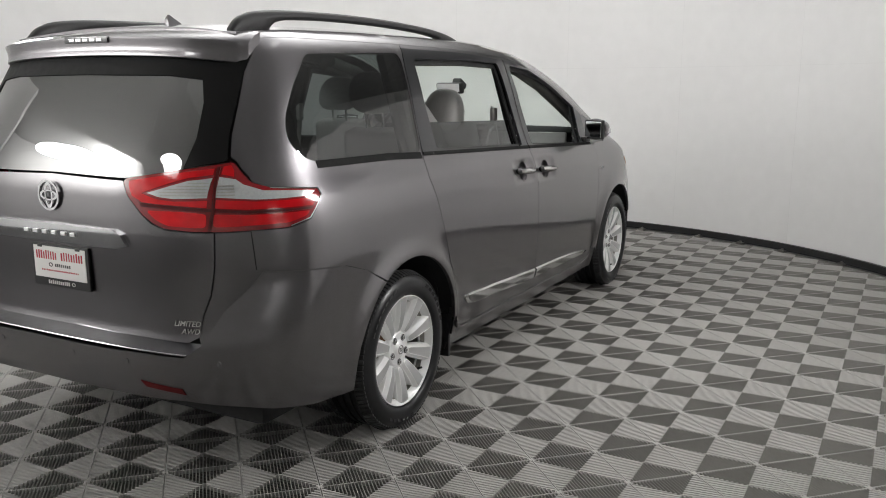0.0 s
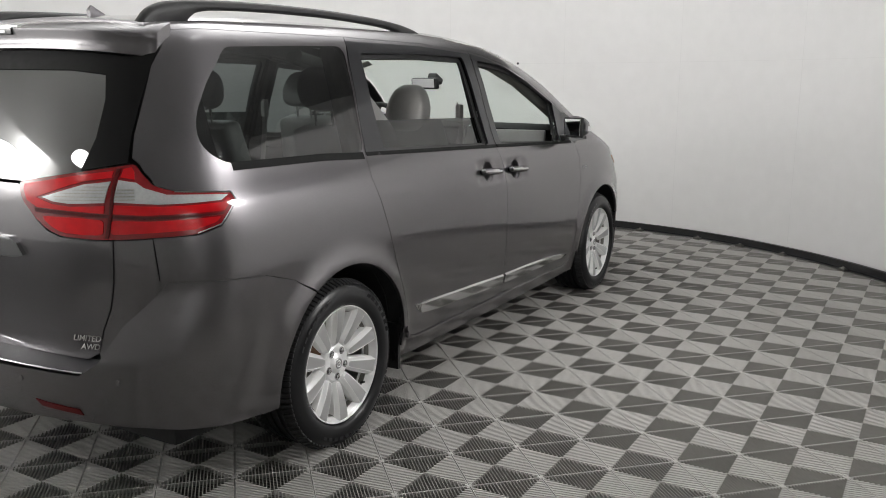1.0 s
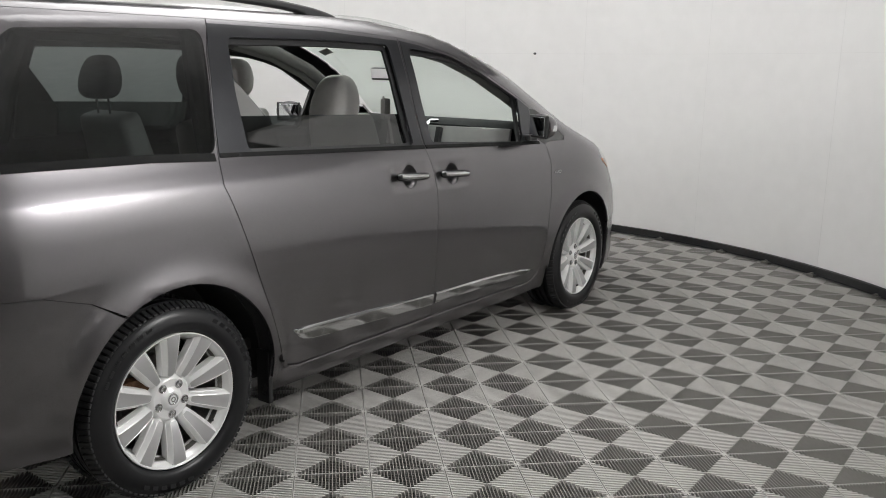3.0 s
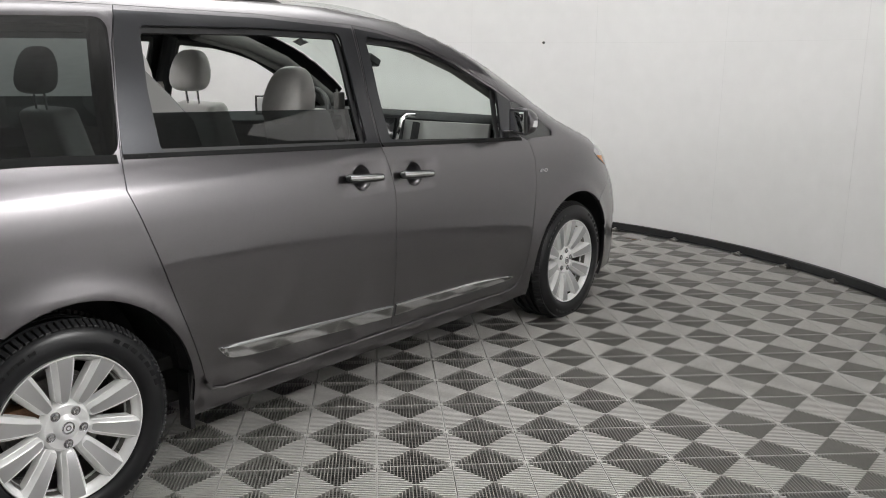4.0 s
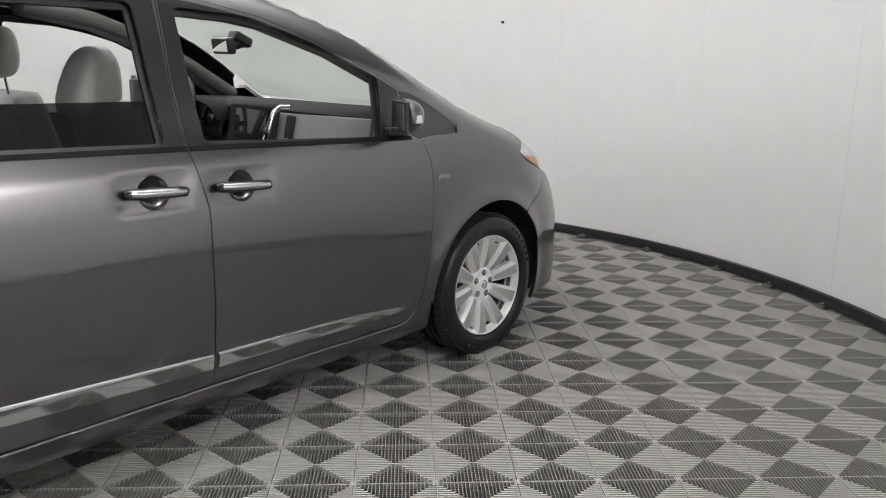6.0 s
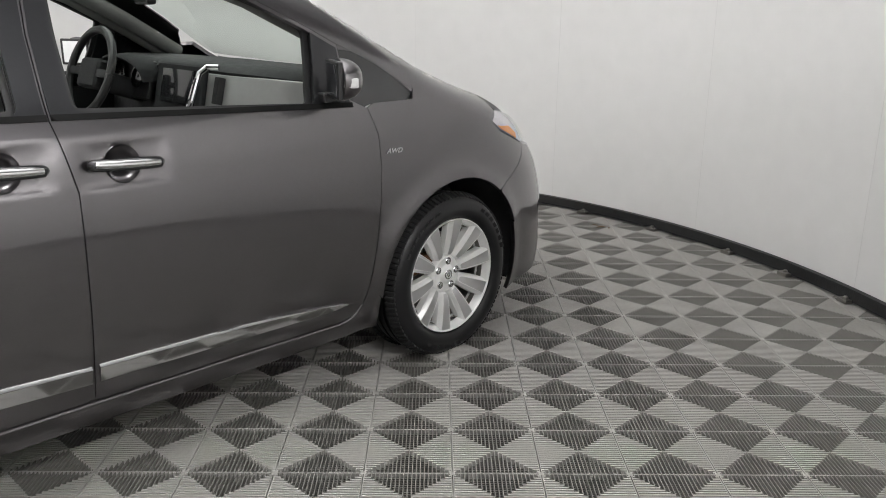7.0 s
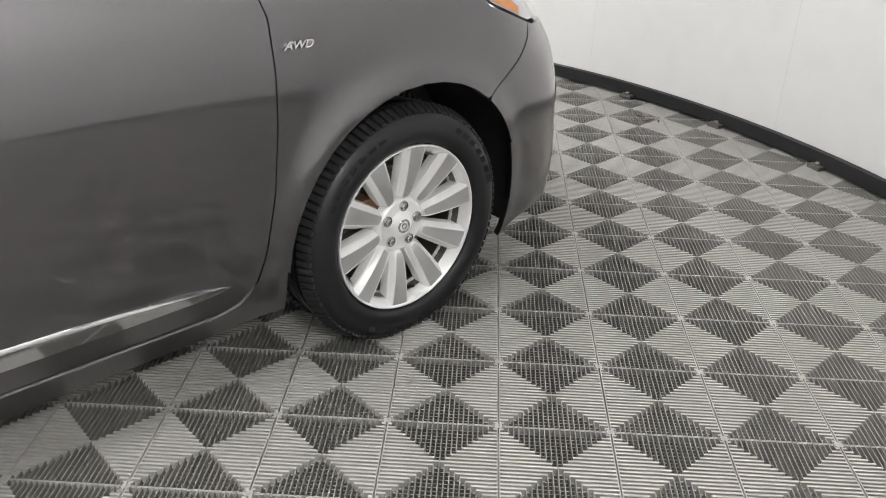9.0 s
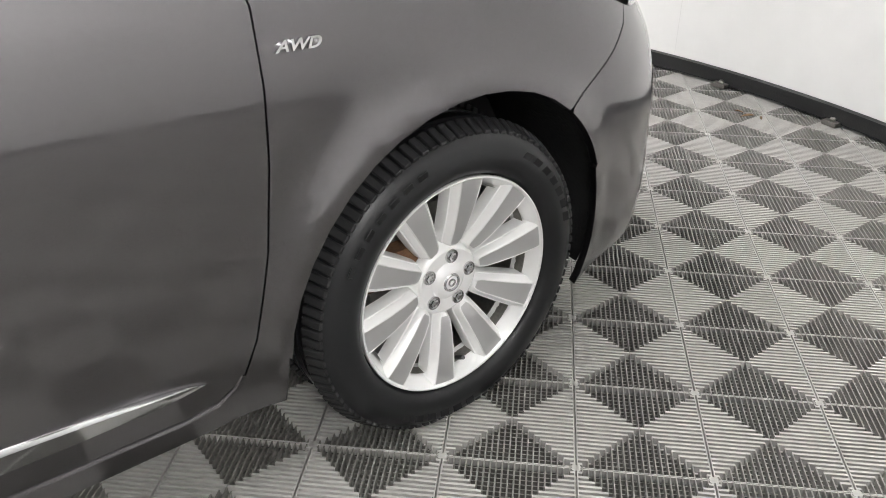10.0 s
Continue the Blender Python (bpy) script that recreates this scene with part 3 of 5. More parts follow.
hood = top_sheet("hood", 3.05, 3.72, PAINT, car, label="dark grey metallic hood")


def strip_sheet(name, pts, width, mat, parent, off, mirror=False, label="", depth=0.012):
    """A band of even width along points of the body side."""
    up = [(to_u("s", y, z + width / 2), z + width / 2) for y, z in pts]
    lo = [(to_u("s", y, z - width / 2), z - width / 2) for y, z in pts][::-1]
    return sheet(name, up + lo, mat, parent, off=off, depth=depth, step=0.03, mirror=mirror, label=label, inset=0)


CUP_REAR, CUP_FRONT = ([(y + 0.053 * math.cos(k * math.pi / 16), z + 0.053 * math.sin(k * math.pi / 16)) for k in range(32)] for y, z in ((1.325, 1.003), (1.655, 0.987)))


def grip(y, z, mirror, parent):
    """A pull handle with its chrome bar, over a dished cup."""
    s = -1 if mirror else 1
    x = float(side_x(y, z)) + 0.006
    b = bmesh.new()
    dish = lathe_bm([(0.0012, 0.0555), (0.0022, 0.0545), (0.0012, 0.0525), (-0.006, 0.050), (-0.014, 0.045), (-0.021, 0.034), (-0.0245, 0.018), (-0.025, 0.0001)], 40, "z")
    bmesh.ops.transform(dish, matrix=Matrix.Diagonal((s, 1, 1, 1)) @ side_frame(y, z, 0.0), verts=dish.verts)
    part("handle_cup", dish, PAINT, parent, "round dished handle cup", angle=60)
    path = [(s * (x + 0.004), y - 0.102, z + 0.007), (s * (x + 0.010), y - 0.094, z + 0.007), (s * (x + 0.016), y - 0.06, z + 0.004), (s * (x + 0.018), y, z + 0.001), (s * (x + 0.016), y + 0.06, z - 0.003), (s * (x + 0.010), y + 0.104, z - 0.006), (s * (x + 0.004), y + 0.112, z - 0.006)]
    bar = part("door_handle", tube_bm(path, [0.013, 0.0185, 0.0195, 0.02, 0.0195, 0.0185, 0.013], 12, b, 0.95), GLOSS, parent, "dark pull handle with a chrome strip")
    face = [(px + s * 0.009, py * 0.94 + y * 0.06, pz + 0.002) for px, py, pz in path]
    part("handle_strip", tube_bm(face, [0.006, 0.0125, 0.0142, 0.0146, 0.0142, 0.0125, 0.006], 12, None, 0.92), CHROME, bar, "chrome strip along the handle")
    return bar


def moulding(owner, above, below, mirror):
    """A chrome bar along the door's foot: a ledge that faces up over an upright face, run between two lines."""
    hi, lo = hermite(*zip(*above)), hermite(*zip(*below))
    b, rows = bmesh.new(), []
    for y in np.linspace(above[0][0], above[-1][0], 60):
        zt, zb = float(hi(y)), float(lo(y))
        h = max(zt - zb, 0.003)
        swell = min(1.0, h / 0.03)
        sec = [(-0.006, zt), (0.002, zt), (0.004, zt - 0.02 * h), (0.0098 * swell, zt - 0.10 * h), (0.0120 * swell, zt - 0.14 * h), (0.0120 * swell, zt - 0.17 * h), (0.0070 * swell, zb + 0.05 * h), (0.0050 * swell, zb), (-0.006, zb)]
        rows.append([b.verts.new(((-1 if mirror else 1) * (float(side_x(y, z)) + out), y, z)) for out, z in sec])
    for a, c in zip(rows, rows[1:]):
        for i in range(len(a) - 1):
            b.faces.new((a[i], a[i + 1], c[i + 1], c[i]))
    b.faces.new(rows[0])
    b.faces.new(rows[-1][::-1])
    return part("side_moulding", b, BRIGHTBAR, owner, "chrome lower moulding", angle=20)


def side_of_car(mirror):
    """All panels of one flank."""
    kw = dict(mirror=mirror)
    frame_rear = outline((0.385, 1.648), (1.0, 1.645), (1.488, 1.62), (1.471, 1.345), (1.472, 1.124), (1.0, 1.142), (0.281, 1.168), (0.306, 1.328), (0.35, 1.53))
    frame_front = outline((1.506, 1.62), (1.65, 1.603), (1.90, 1.552), (2.13, 1.471), (2.40, 1.347), (2.522, 1.28), (2.522, 1.078), (2.0, 1.098), (1.484, 1.122), (1.481, 1.345))
    door = sheet("sliding_door", SLIDING, PAINT, car, holes=[shrink(frame_rear, 0.004), CUP_REAR], step=0.02, label="dark grey sliding door with a half-lowered tinted window", **kw)
    hinged = sheet("front_door", FRONT_DOOR, PAINT, car, holes=[shrink(frame_front, 0.004), CUP_FRONT], step=0.02, label="dark grey front door with its window lowered", **kw)
    sheet("roof_side", ROOF_SIDE, PAINT, car, inset=0.0, depth=0.006, **kw)
    quarter = sheet("quarter_panel", QUARTER, PAINT, car, holes=[GLASS_QUARTER], **kw)
    sheet("front_fender", FENDER, PAINT, car, **kw)
    lamp = sheet("headlight", HEADLIGHT, CLEARLENS, car, label="clear headlight with an amber side marker", **kw)
    sheet("side_marker", outline((3.335, 0.935), (3.36, 0.916), (3.455, 0.877), (3.50, 0.86), (3.50, 0.885), (3.43, 0.925)), AMBER, lamp, off=0.003, depth=0.004, label="amber side marker", step=0.02, **kw)
    sheet("rocker_panel", ROCKER, PAINT, car, off=-0.014, **kw)
    lip = [tuple(body(np.array([y]), np.array([z]))[0] + (-0.006, 0, 0)) for y, z in ((0.515, 0.335), (0.54, 0.302), (0.60, 0.287), (1.0, 0.284), (1.5, 0.280), (2.0, 0.275), (2.44, 0.266), (2.50, 0.276), (2.535, 0.302), (2.55, 0.33))]
    part("sill_lip", tube_bm([(-p[0], p[1], p[2]) for p in lip] if mirror else lip, 0.009, 10), PAINT, car, "rounded lip along the sill")
    sheet("quarter_glass", GLASS_QUARTER, PRIVACY, quarter, off=-0.002, depth=0.0, label="dark privacy glass", inset=-0.004, **kw)
    sheet("corner_glass", GLASS_CORNER, GLOSS, car, off=-0.001, depth=0.01, inset=-0.001, label="small dark glass at the foot of the windshield pillar", **kw)
    sheet("pillar_cover", outline((2.53, 1.292), (2.53, 1.272), (2.60, 1.262), (2.74, 1.19), (2.835, 1.108), (2.845, 1.12), (2.67, 1.232)), PAINT, car, **kw)
    # the half-lowered pane of the sliding door
    low = outline((0.36, 1.17), (1.42, 1.13), (1.43, 1.292), (0.42, 1.318))
    sheet("window_pane", low, LOWTINT, door, off=-0.03, depth=0.0, label="half-lowered dark tinted pane", **kw)
    # dark frames round the windows
    sheet("window_frame", frame_rear, FRAMEDARK, door, holes=[WIN_SLIDE], off=0.002, depth=0.012, label="dark window frame", **kw)
    sheet("window_frame", frame_front, FRAMEDARK, hinged, holes=[WIN_FRONT], off=0.002, depth=0.012, label="dark window frame", **kw)
    for opening, owner in ((WIN_SLIDE, door), (WIN_FRONT, hinged)):
        sheet("window_seal", shrink(opening, -0.012), BLACK, owner, holes=[shrink(opening, 0.016)], off=-0.022, depth=0.012, label="black inner window seal", inset=0, **kw)
    channel = outline((1.400, 1.33), (1.404, 1.33), (1.407, 1.15), (1.402, 1.15))
    sheet("glass_channel", channel, CHROME, door, off=-0.012, depth=0.006, label="bright glass channel", inset=0, **kw)
    strip_sheet("belt_trim", [(0.285, 1.173), (0.8, 1.153), (1.474, 1.127)], 0.016, SLOT, door, 0.004, **kw)
    strip_sheet("belt_trim", [(1.484, 1.127), (2.0, 1.105), (2.53, 1.084)], 0.016, SLOT, hinged, 0.004, **kw)
    strip_sheet("slide_rail", [(-0.50, 1.190), (0.0, 1.182), (0.262, 1.168)], 0.028, SLOT, quarter, 0.003, label="black sliding door rail slot", **kw)
    sheet("corner_trim", outline((0.40, 1.535), (0.44, 1.50), (0.55, 1.37), (0.615, 1.285), (0.63, 1.15), (0.40, 1.15)), HEADLINER, door, off=-0.045, depth=0.02, label="grey inner corner trim of the window", **kw)
    # lower mouldings
    moulding(door, [(0.562, 0.458), (0.70, 0.452), (1.0, 0.437), (1.497, 0.409)], [(0.562, 0.452), (0.585, 0.425), (0.62, 0.403), (0.70, 0.391), (1.0, 0.375), (1.497, 0.350)], mirror)
    moulding(hinged, [(1.52, 0.411), (2.04, 0.394), (2.30, 0.375), (2.40, 0.364), (2.44, 0.357), (2.478, 0.345)], [(1.52, 0.352), (2.04, 0.341), (2.30, 0.337), (2.40, 0.337), (2.478, 0.342)], mirror)
    grip(1.325, 1.003, mirror, door)
    grip(1.655, 0.987, mirror, hinged)
    # tail
    tail = sheet("taillight", LAMP, REDLENS, car, off=0.008, depth=0.03, label="red taillight with a clear upper band", step=0.025, inset=-0.0025, **kw)
    inner = outline(("r", 0.475, 1.112), ("r", 0.56, 1.137), ("r", 0.616, 1.154), ("r", 0.69, 1.163), ("r", 0.688, 1.096), ("r", 0.578, 1.092), ("r", 0.52, 1.098))
    outer = outline(("r", 0.706, 1.167), ("r", 0.751, 1.158), (-0.80, 1.140), (-0.756, 1.118), (-0.60, 1.106), (-0.565, 1.101), (-0.60, 1.084), (-0.70, 1.084), (-0.784, 1.086), ("r", 0.708, 1.098))
    for shape in (
            outline(("r", 0.475, 1.052), ("r", 0.515, 1.018), ("r", 0.555, 1.001), ("r", 0.64, 0.996), ("r", 0.688, 0.996), ("r", 0.688, 1.044), ("r", 0.60, 1.051), rounds=0.012),
            outline(("r", 0.71, 0.998), (-0.815, 1.001), (-0.705, 1.003), (-0.637, 1.019), (-0.615, 1.036), (-0.82, 1.038), ("r", 0.71, 1.043), rounds=0.01),
            outline(("r", 0.40, 1.133), ("r", 0.418, 1.10), ("r", 0.46, 1.079), ("r", 0.688, 1.064), ("r", 0.688, 1.088), ("r", 0.578, 1.085), ("r", 0.52, 1.091), ("r", 0.455, 1.110), ("r", 0.56, 1.146), ("r", 0.616, 1.163), ("r", 0.688, 1.173), ("r", 0.688, 1.194), ("r", 0.60, 1.182), ("r", 0.40, 1.149)),
            outline(("r", 0.71, 1.063), (-0.82, 1.056), (-0.60, 1.053), (-0.563, 1.082), (-0.572, 1.092), (-0.60, 1.079), (-0.70, 1.079), (-0.784, 1.081), ("r", 0.71, 1.091)),
            outline(("r", 0.71, 1.174), ("r", 0.745, 1.166), ("r", 0.738, 1.19), ("r", 0.728, 1.205), ("r", 0.71, 1.2))):
        sheet("red_segment", shape, BRIGHTRED, tail, off=0.0105, depth=0.004, label="bright red lens segment", step=0.02, inset=0, **kw)
    sheet("lamp_band", inner, CLEARLENS, tail, off=0.011, depth=0.004, label="clear lens band", step=0.02, **kw)
    sheet("lamp_band", outer, CLEARLENS, tail, off=0.011, depth=0.004, label="clear lens band", step=0.02, **kw)
    for k, start in enumerate((0.53, 0.525, 0.545, 0.585, 0.62)):
        z = 1.103 + 0.010 * k
        if k < 4:
            sheet("reflector_rib", outline(("r", 0.712, z + 0.004), ("r", 0.762 - 0.003 * k, z + 0.004), ("r", 0.762 - 0.003 * k, z), ("r", 0.712, z)), STEEL, tail, off=0.0125, depth=0.003, step=0.02, inset=0, **kw)
        sheet("reflector_rib", outline(("r", start, z + 0.003), ("r", 0.684, z + 0.003), ("r", 0.684, z), ("r", start, z)), STEEL, tail, off=0.0125, depth=0.003, step=0.02, inset=0, **kw)
    sheet("lamp_stripe", outline((-0.60, 1.049), (-0.82, 1.052), ("r", 0.71, 1.060), ("r", 0.45, 1.078), ("r", 0.455, 1.064), ("r", 0.71, 1.050), (-0.82, 1.043), (-0.61, 1.041)), DARKRED, tail, off=0.0115, depth=0.003, step=0.02, inset=0, **kw)
    sheet("lamp_seam", outline(("r", 0.694, 1.20), ("r", 0.703, 1.20), ("r", 0.703, 0.986), ("r", 0.694, 0.986)), DARKRED, tail, off=0.013, depth=0.004, step=0.02, inset=0, **kw)
    sheet("lamp_rim", outline((-0.70, 0.993), (-0.622, 1.013), (-0.547, 1.085), (-0.554, 1.106), (-0.734, 1.123), (-0.734, 1.1255), (-0.549, 1.109), (-0.5425, 1.085), (-0.6195, 1.0095), (-0.70, 0.9895)), CHROME, tail, off=0.010, depth=0.01, step=0.02, inset=0, **kw)
    sheet("bumper_corner", CORNER, PAINT, car, **kw)
    sheet("reflector", [(to_u("r", a, z), z) for a, z in ((0.495, 0.465), (0.645, 0.437), (0.652, 0.414), (0.515, 0.440))], DARKRED, car, surface=bumper, off=0.004, depth=0.006, label="dark red reflector", step=0.02, **kw)
    # inner skins close the car
    sheet("door_lining", outline((0.25, 1.10), (2.52, 1.06), (2.50, 0.30), (0.48, 0.32)), TRIMGREY, car, off=-0.09, depth=0.0, step=0.1, **kw)
    sheet("side_lining", outline((0.20, 1.12), (0.44, 0.40), (0.3, 0.75), (-0.3, 0.76), (-0.9, 0.78), (-0.9, 1.12)), TRIMGREY, car, off=-0.09, depth=0.0, step=0.1, **kw)


# unseen filler sheets, added so gaps beside the rear glass stay dark
sheet("gate_gap_filler", outline(("r", 0.60, 1.15), ("r", 0.60, 1.60), (-0.50, 1.62), (-0.52, 1.15)), DARK, car, off=-0.03, depth=0.0, both=False, step=0.06)
sheet("gate_gap_filler", outline(("r", 0.60, 1.15), ("r", 0.60, 1.60), (-0.50, 1.62), (-0.52, 1.15)), DARK, car, off=-0.03, depth=0.0, mirror=True, step=0.06)
sheet("tailgate_skin", TAILGATE, PAINT, car, both=True)
sheet("rear_glass", REAR_GLASS, REARTINT, car, depth=0.0, label="dark rear window", off=-0.004, both=True)
# printed border, widened at the top to paint in the spoiler's shade
FRITSHADE = outline(("r", 0.585, 1.196), ("r", 0.715, 1.22), ("r", 0.698, 1.31), ("r", 0.685, 1.42), ("r", 0.672, 1.53), ("r", 0.66, 1.60), ("r", 0.0, 1.61), ("r", 0.0, 1.52), ("r", 0.42, 1.515), ("r", 0.555, 1.50), ("r", 0.585, 1.42), ("r", 0.60, 1.30))
sheet("glass_border_shade", FRITSHADE, SLOT, car, depth=0.0, off=-0.001, both=True, label="black printed border of the rear window with spoiler shade painted in")
sheet("rear_bumper", REAR_BUMPER, PAINT, car, surface=bumper, both=True)
sheet("front_bumper", FRONT_BUMPER, PAINT, car, both=True)
sheet("bumper_lower", BUMPER_LOWER, PAINT, car, surface=chin, off=-0.004, both=True)
sheet("tailgate_garnish", GARNISH, CHROME, car, off=0.016, depth=0.018, both=True, step=0.02, label="chrome garnish with raised marks")
for flank in (False, True):
    side_of_car(flank)

# ---- wheels ----


def wheel(y, mirror):
    """An alloy wheel with ten spokes, tyre, nuts and brake, hub at the origin of its own frame."""
    s = -1 if mirror else 1
    hub = new("wheel")
    hub.parent = car
    hub.matrix_basis = Matrix.Translation((s * (0.9505 if y > 1 else 0.945), y, HUB_Z)) @ Matrix.Diagonal((s, 1, 1, 1))
    tagged(hub, "ten-spoke silver alloy wheel with a black tyre")
    tyre = [(-0.215, 0.225), (-0.222, 0.25), (-0.224, 0.29), (-0.212, 0.325), (-0.19, 0.338), (-0.155, 0.342), (-0.154, 0.334), (-0.144, 0.334), (-0.143, 0.343), (-0.115, 0.345),
            (-0.114, 0.336), (-0.104, 0.336), (-0.103, 0.345), (-0.075, 0.345), (-0.074, 0.336), (-0.064, 0.336), (-0.063, 0.344), (-0.028, 0.3425), (-0.010, 0.338), (0.003, 0.328),
            (0.012, 0.310), (0.0145, 0.298), (0.0175, 0.286), (0.0175, 0.272), (0.0145, 0.262), (0.010, 0.25), (-0.002, 0.2435), (-0.016, 0.2415), (-0.04, 0.238)]
    b = lathe_bm([(a, 0.235 + (q - 0.235) * 1.018 + 0.0062 * min(1.0, max(0.0, (0.31 - q) / 0.05))) for a, q in tyre], 120)
    for v in b.verts:
        v.co.z = max(v.co.z, -HUB_Z + 0.0005)      # the tyre is pressed flat on the ground
    t = part("tyre", b, RUBBER, hub, "black tyre with worn sidewall", angle=50)
    blocks = bmesh.new()
    for k in range(96):
        a = 2 * math.pi * k / 96
        for x0, w, r in ((-0.020, 0.022, 0.3445), (-0.2, 0.022, 0.3445)):
            bm0 = box_bm((0.044, 0.0165, 0.014), bevel=0.002, segments=1)
            tilt = -0.42 if x0 > -0.1 else 0.42
            bmesh.ops.transform(bm0, matrix=Matrix.Rotation(a, 4, "X") @ Matrix.Translation((x0, 0, r - (0.0025))) @ Matrix.Rotation(-tilt, 4, "Y"), verts=bm0.verts)
            me = bpy.data.meshes.new("scratch")
            bm0.to_mesh(me)
            bm0.free()
            blocks.from_mesh(me)
            bpy.data.meshes.remove(me)
    for v in blocks.verts:
        v.co.z = max(v.co.z, -HUB_Z + 0.001)
    tagged(part("tread", blocks, TREAD, t), kind="stuff")
    marks = bmesh.new()
    for a0, count, r0 in ((150, 6, 0.300), (20, 7, 0.300), (285, 7, 0.300)):
        for k in range(count):
            a = radians(a0 + 7.0 * k)
            chunk = box_bm((0.0016, 0.024, 0.028), (0.0, 0.0, 0.0), 0.0008, 1)
            bmesh.ops.transform(chunk, matrix=Matrix.Rotation(a, 4, "X") @ Matrix.Translation((0.0145, 0, r0)) @ Matrix.Rotation(radians(16), 4, "Y"), verts=chunk.verts)
            me = bpy.data.meshes.new("scratch")
            chunk.to_mesh(me)
            chunk.free()
            marks.from_mesh(me)
            bpy.data.meshes.remove(me)
    tagged(part("sidewall_relief", marks, RUBBER, t, "raised plain marks on the sidewall"), kind="stuff")
    part("wheel_barrel", lathe_bm([(-0.20, 0.232), (-0.19, 0.222), (-0.12, 0.212), (-0.06, 0.214), (-0.028, 0.2195)], 72), STEEL, hub, "dull inner wheel barrel")
    rim = [(-0.060, 0.207), (-0.040, 0.213), (-0.022, 0.222), (-0.014, 0.2285), (-0.006, 0.2325), (0.0, 0.2335), (0.003, 0.236), (0.0025, 0.239), (-0.003, 0.2405), (-0.02, 0.236)]
    r = part("rim", lathe_bm([(a, q * 1.027) for a, q in rim], 96), SILVER, hub, "silver alloy rim", angle=40)
    r.matrix_basis = Matrix.Rotation(radians(36 if y < 1 else -8), 4, "X")
    DISH = 0.0245      # the hub lies behind the plane of the rim
    for k in range(10):
        a = 2 * math.pi * k / 10
        b = bmesh.new()
        # stations along the spoke: radius, half width of the flat face, width of its flank, outward height
        st = [(0.080, 0.0020, 0.0100, -0.0125), (0.082, 0.0060, 0.0100, -0.0100), (0.086, 0.0096, 0.0100, -0.0070), (0.092, 0.0125, 0.0105, -0.0045),
              (0.100, 0.0142, 0.0112, -0.0025), (0.125, 0.0166, 0.0122, 0.0), (0.160, 0.0201, 0.0134, 0.001), (0.195, 0.0236, 0.0140, 0.0), (0.222, 0.0262, 0.0140, -0.002), (0.2325, 0.0272, 0.0130, -0.004)]
        rows, faces_at = [], []
        for q, e, fl, h in st:
            h -= DISH * min(1.0, (0.2325 - q) / 0.14)
            q *= 1 + 0.027 * min(1.0, max(0.0, (q - 0.08) / 0.12))
            w = e + fl
            lip = 0.0016 if e > 0.008 else 0.0
            sec = [(-w - 0.003, h - 0.046), (-w - 0.0012, h - 0.021), (-w, h - 0.0175), (-w + 0.0022, h - 0.0165), (-e - 0.0022, h - 0.0006), (-e, h + 0.0006), (-e + lip, h - 0.0004),
                   (e - lip, h - 0.0004), (e, h + 0.0006), (e + 0.0022, h - 0.0006), (w - 0.0022, h - 0.0165), (w, h - 0.0175), (w + 0.0012, h - 0.021), (w + 0.003, h - 0.046)]
            rows.append([b.verts.new((x, c, q)) for c, x in sec])
            faces_at.append((q, e - lip, h - 0.0002))
        for lo, hi in zip(rows, rows[1:]):
            for i in range(13):
                b.faces.new((lo[i], lo[i + 1], hi[i + 1], hi[i]))
        # the flank goes round the inner end
        low = [b.verts.new((v.co.x - 0.004 - 0.012 * (1 - abs(v.co.y) / 0.013), v.co.y * 1.1, v.co.z - 0.009 * (1 - (v.co.y / 0.0135) ** 2))) for v in rows[0]]
        for i in range(13):
            b.faces.new((rows[0][i + 1], rows[0][i], low[i], low[i + 1]))
        bmesh.ops.rotate(b, verts=b.verts, cent=(0, 0, 0), matrix=Matrix.Rotation(a, 3, "X"))
        sp = part("spoke", b, SILVER, r, angle=30)
        b = bmesh.new()
        rows = [[b.verts.new((h + 0.0004, c, q)) for c in (-e, e)] for q, e, h in faces_at[2:]]
        for lo, hi in zip(rows, rows[1:]):
            b.faces.new((lo[0], lo[1], hi[1], hi[0]))
        bmesh.ops.rotate(b, verts=b.verts, cent=(0, 0, 0), matrix=Matrix.Rotation(a, 3, "X"))
        part("spoke_face", b, MACHINED, r, "machined grey spoke face")
    boss = [(-0.055, 0.092), (-0.034, 0.088), (-0.021, 0.083), (-0.013, 0.077), (-0.0105, 0.072), (-0.0112, 0.067), (-0.0105, 0.044), (-0.006, 0.038), (-0.004, 0.035), (-0.001, 0.031), (0.001, 0.026), (0.0015, 0.0001)]
    part("hub_cap", lathe_bm([(a - DISH, q) for a, q in boss], 48), SILVER, r, "silver hub with a plain centre cap", angle=30)
    b = lathe_bm([(0.0005, 0.022), (0.004, 0.020), (0.004, 0.017), (0.001, 0.015)], 32)
    lathe_bm([(0.0005, 0.010), (0.004, 0.009), (0.004, 0.006), (0.001, 0.005)], 24, bm=b)
    bmesh.ops.translate(b, verts=b.verts, vec=(-DISH, 0, 0))
    part("cap_emblem", b, CHROME, r, "round chrome emblem")
    for k in range(5):
        a = 2 * math.pi * (k + 0.0) / 5
        c, d = 0.057 * math.sin(a), 0.057 * math.cos(a)
        b = lathe_bm([(-0.012, 0.0165), (-0.0075, 0.0155), (-0.0075, 0.0142), (-0.024, 0.0130)], 24)
        lathe_bm([(-0.0095, 0.0142), (-0.0094, 0.0001)], 24, bm=b)
        lathe_bm([(-0.022, 0.0105), (-0.004, 0.0100), (0.0, 0.0075), (0.001, 0.0001)], 6, bm=b)
        bmesh.ops.translate(b, verts=b.verts, vec=(-DISH, c, d))
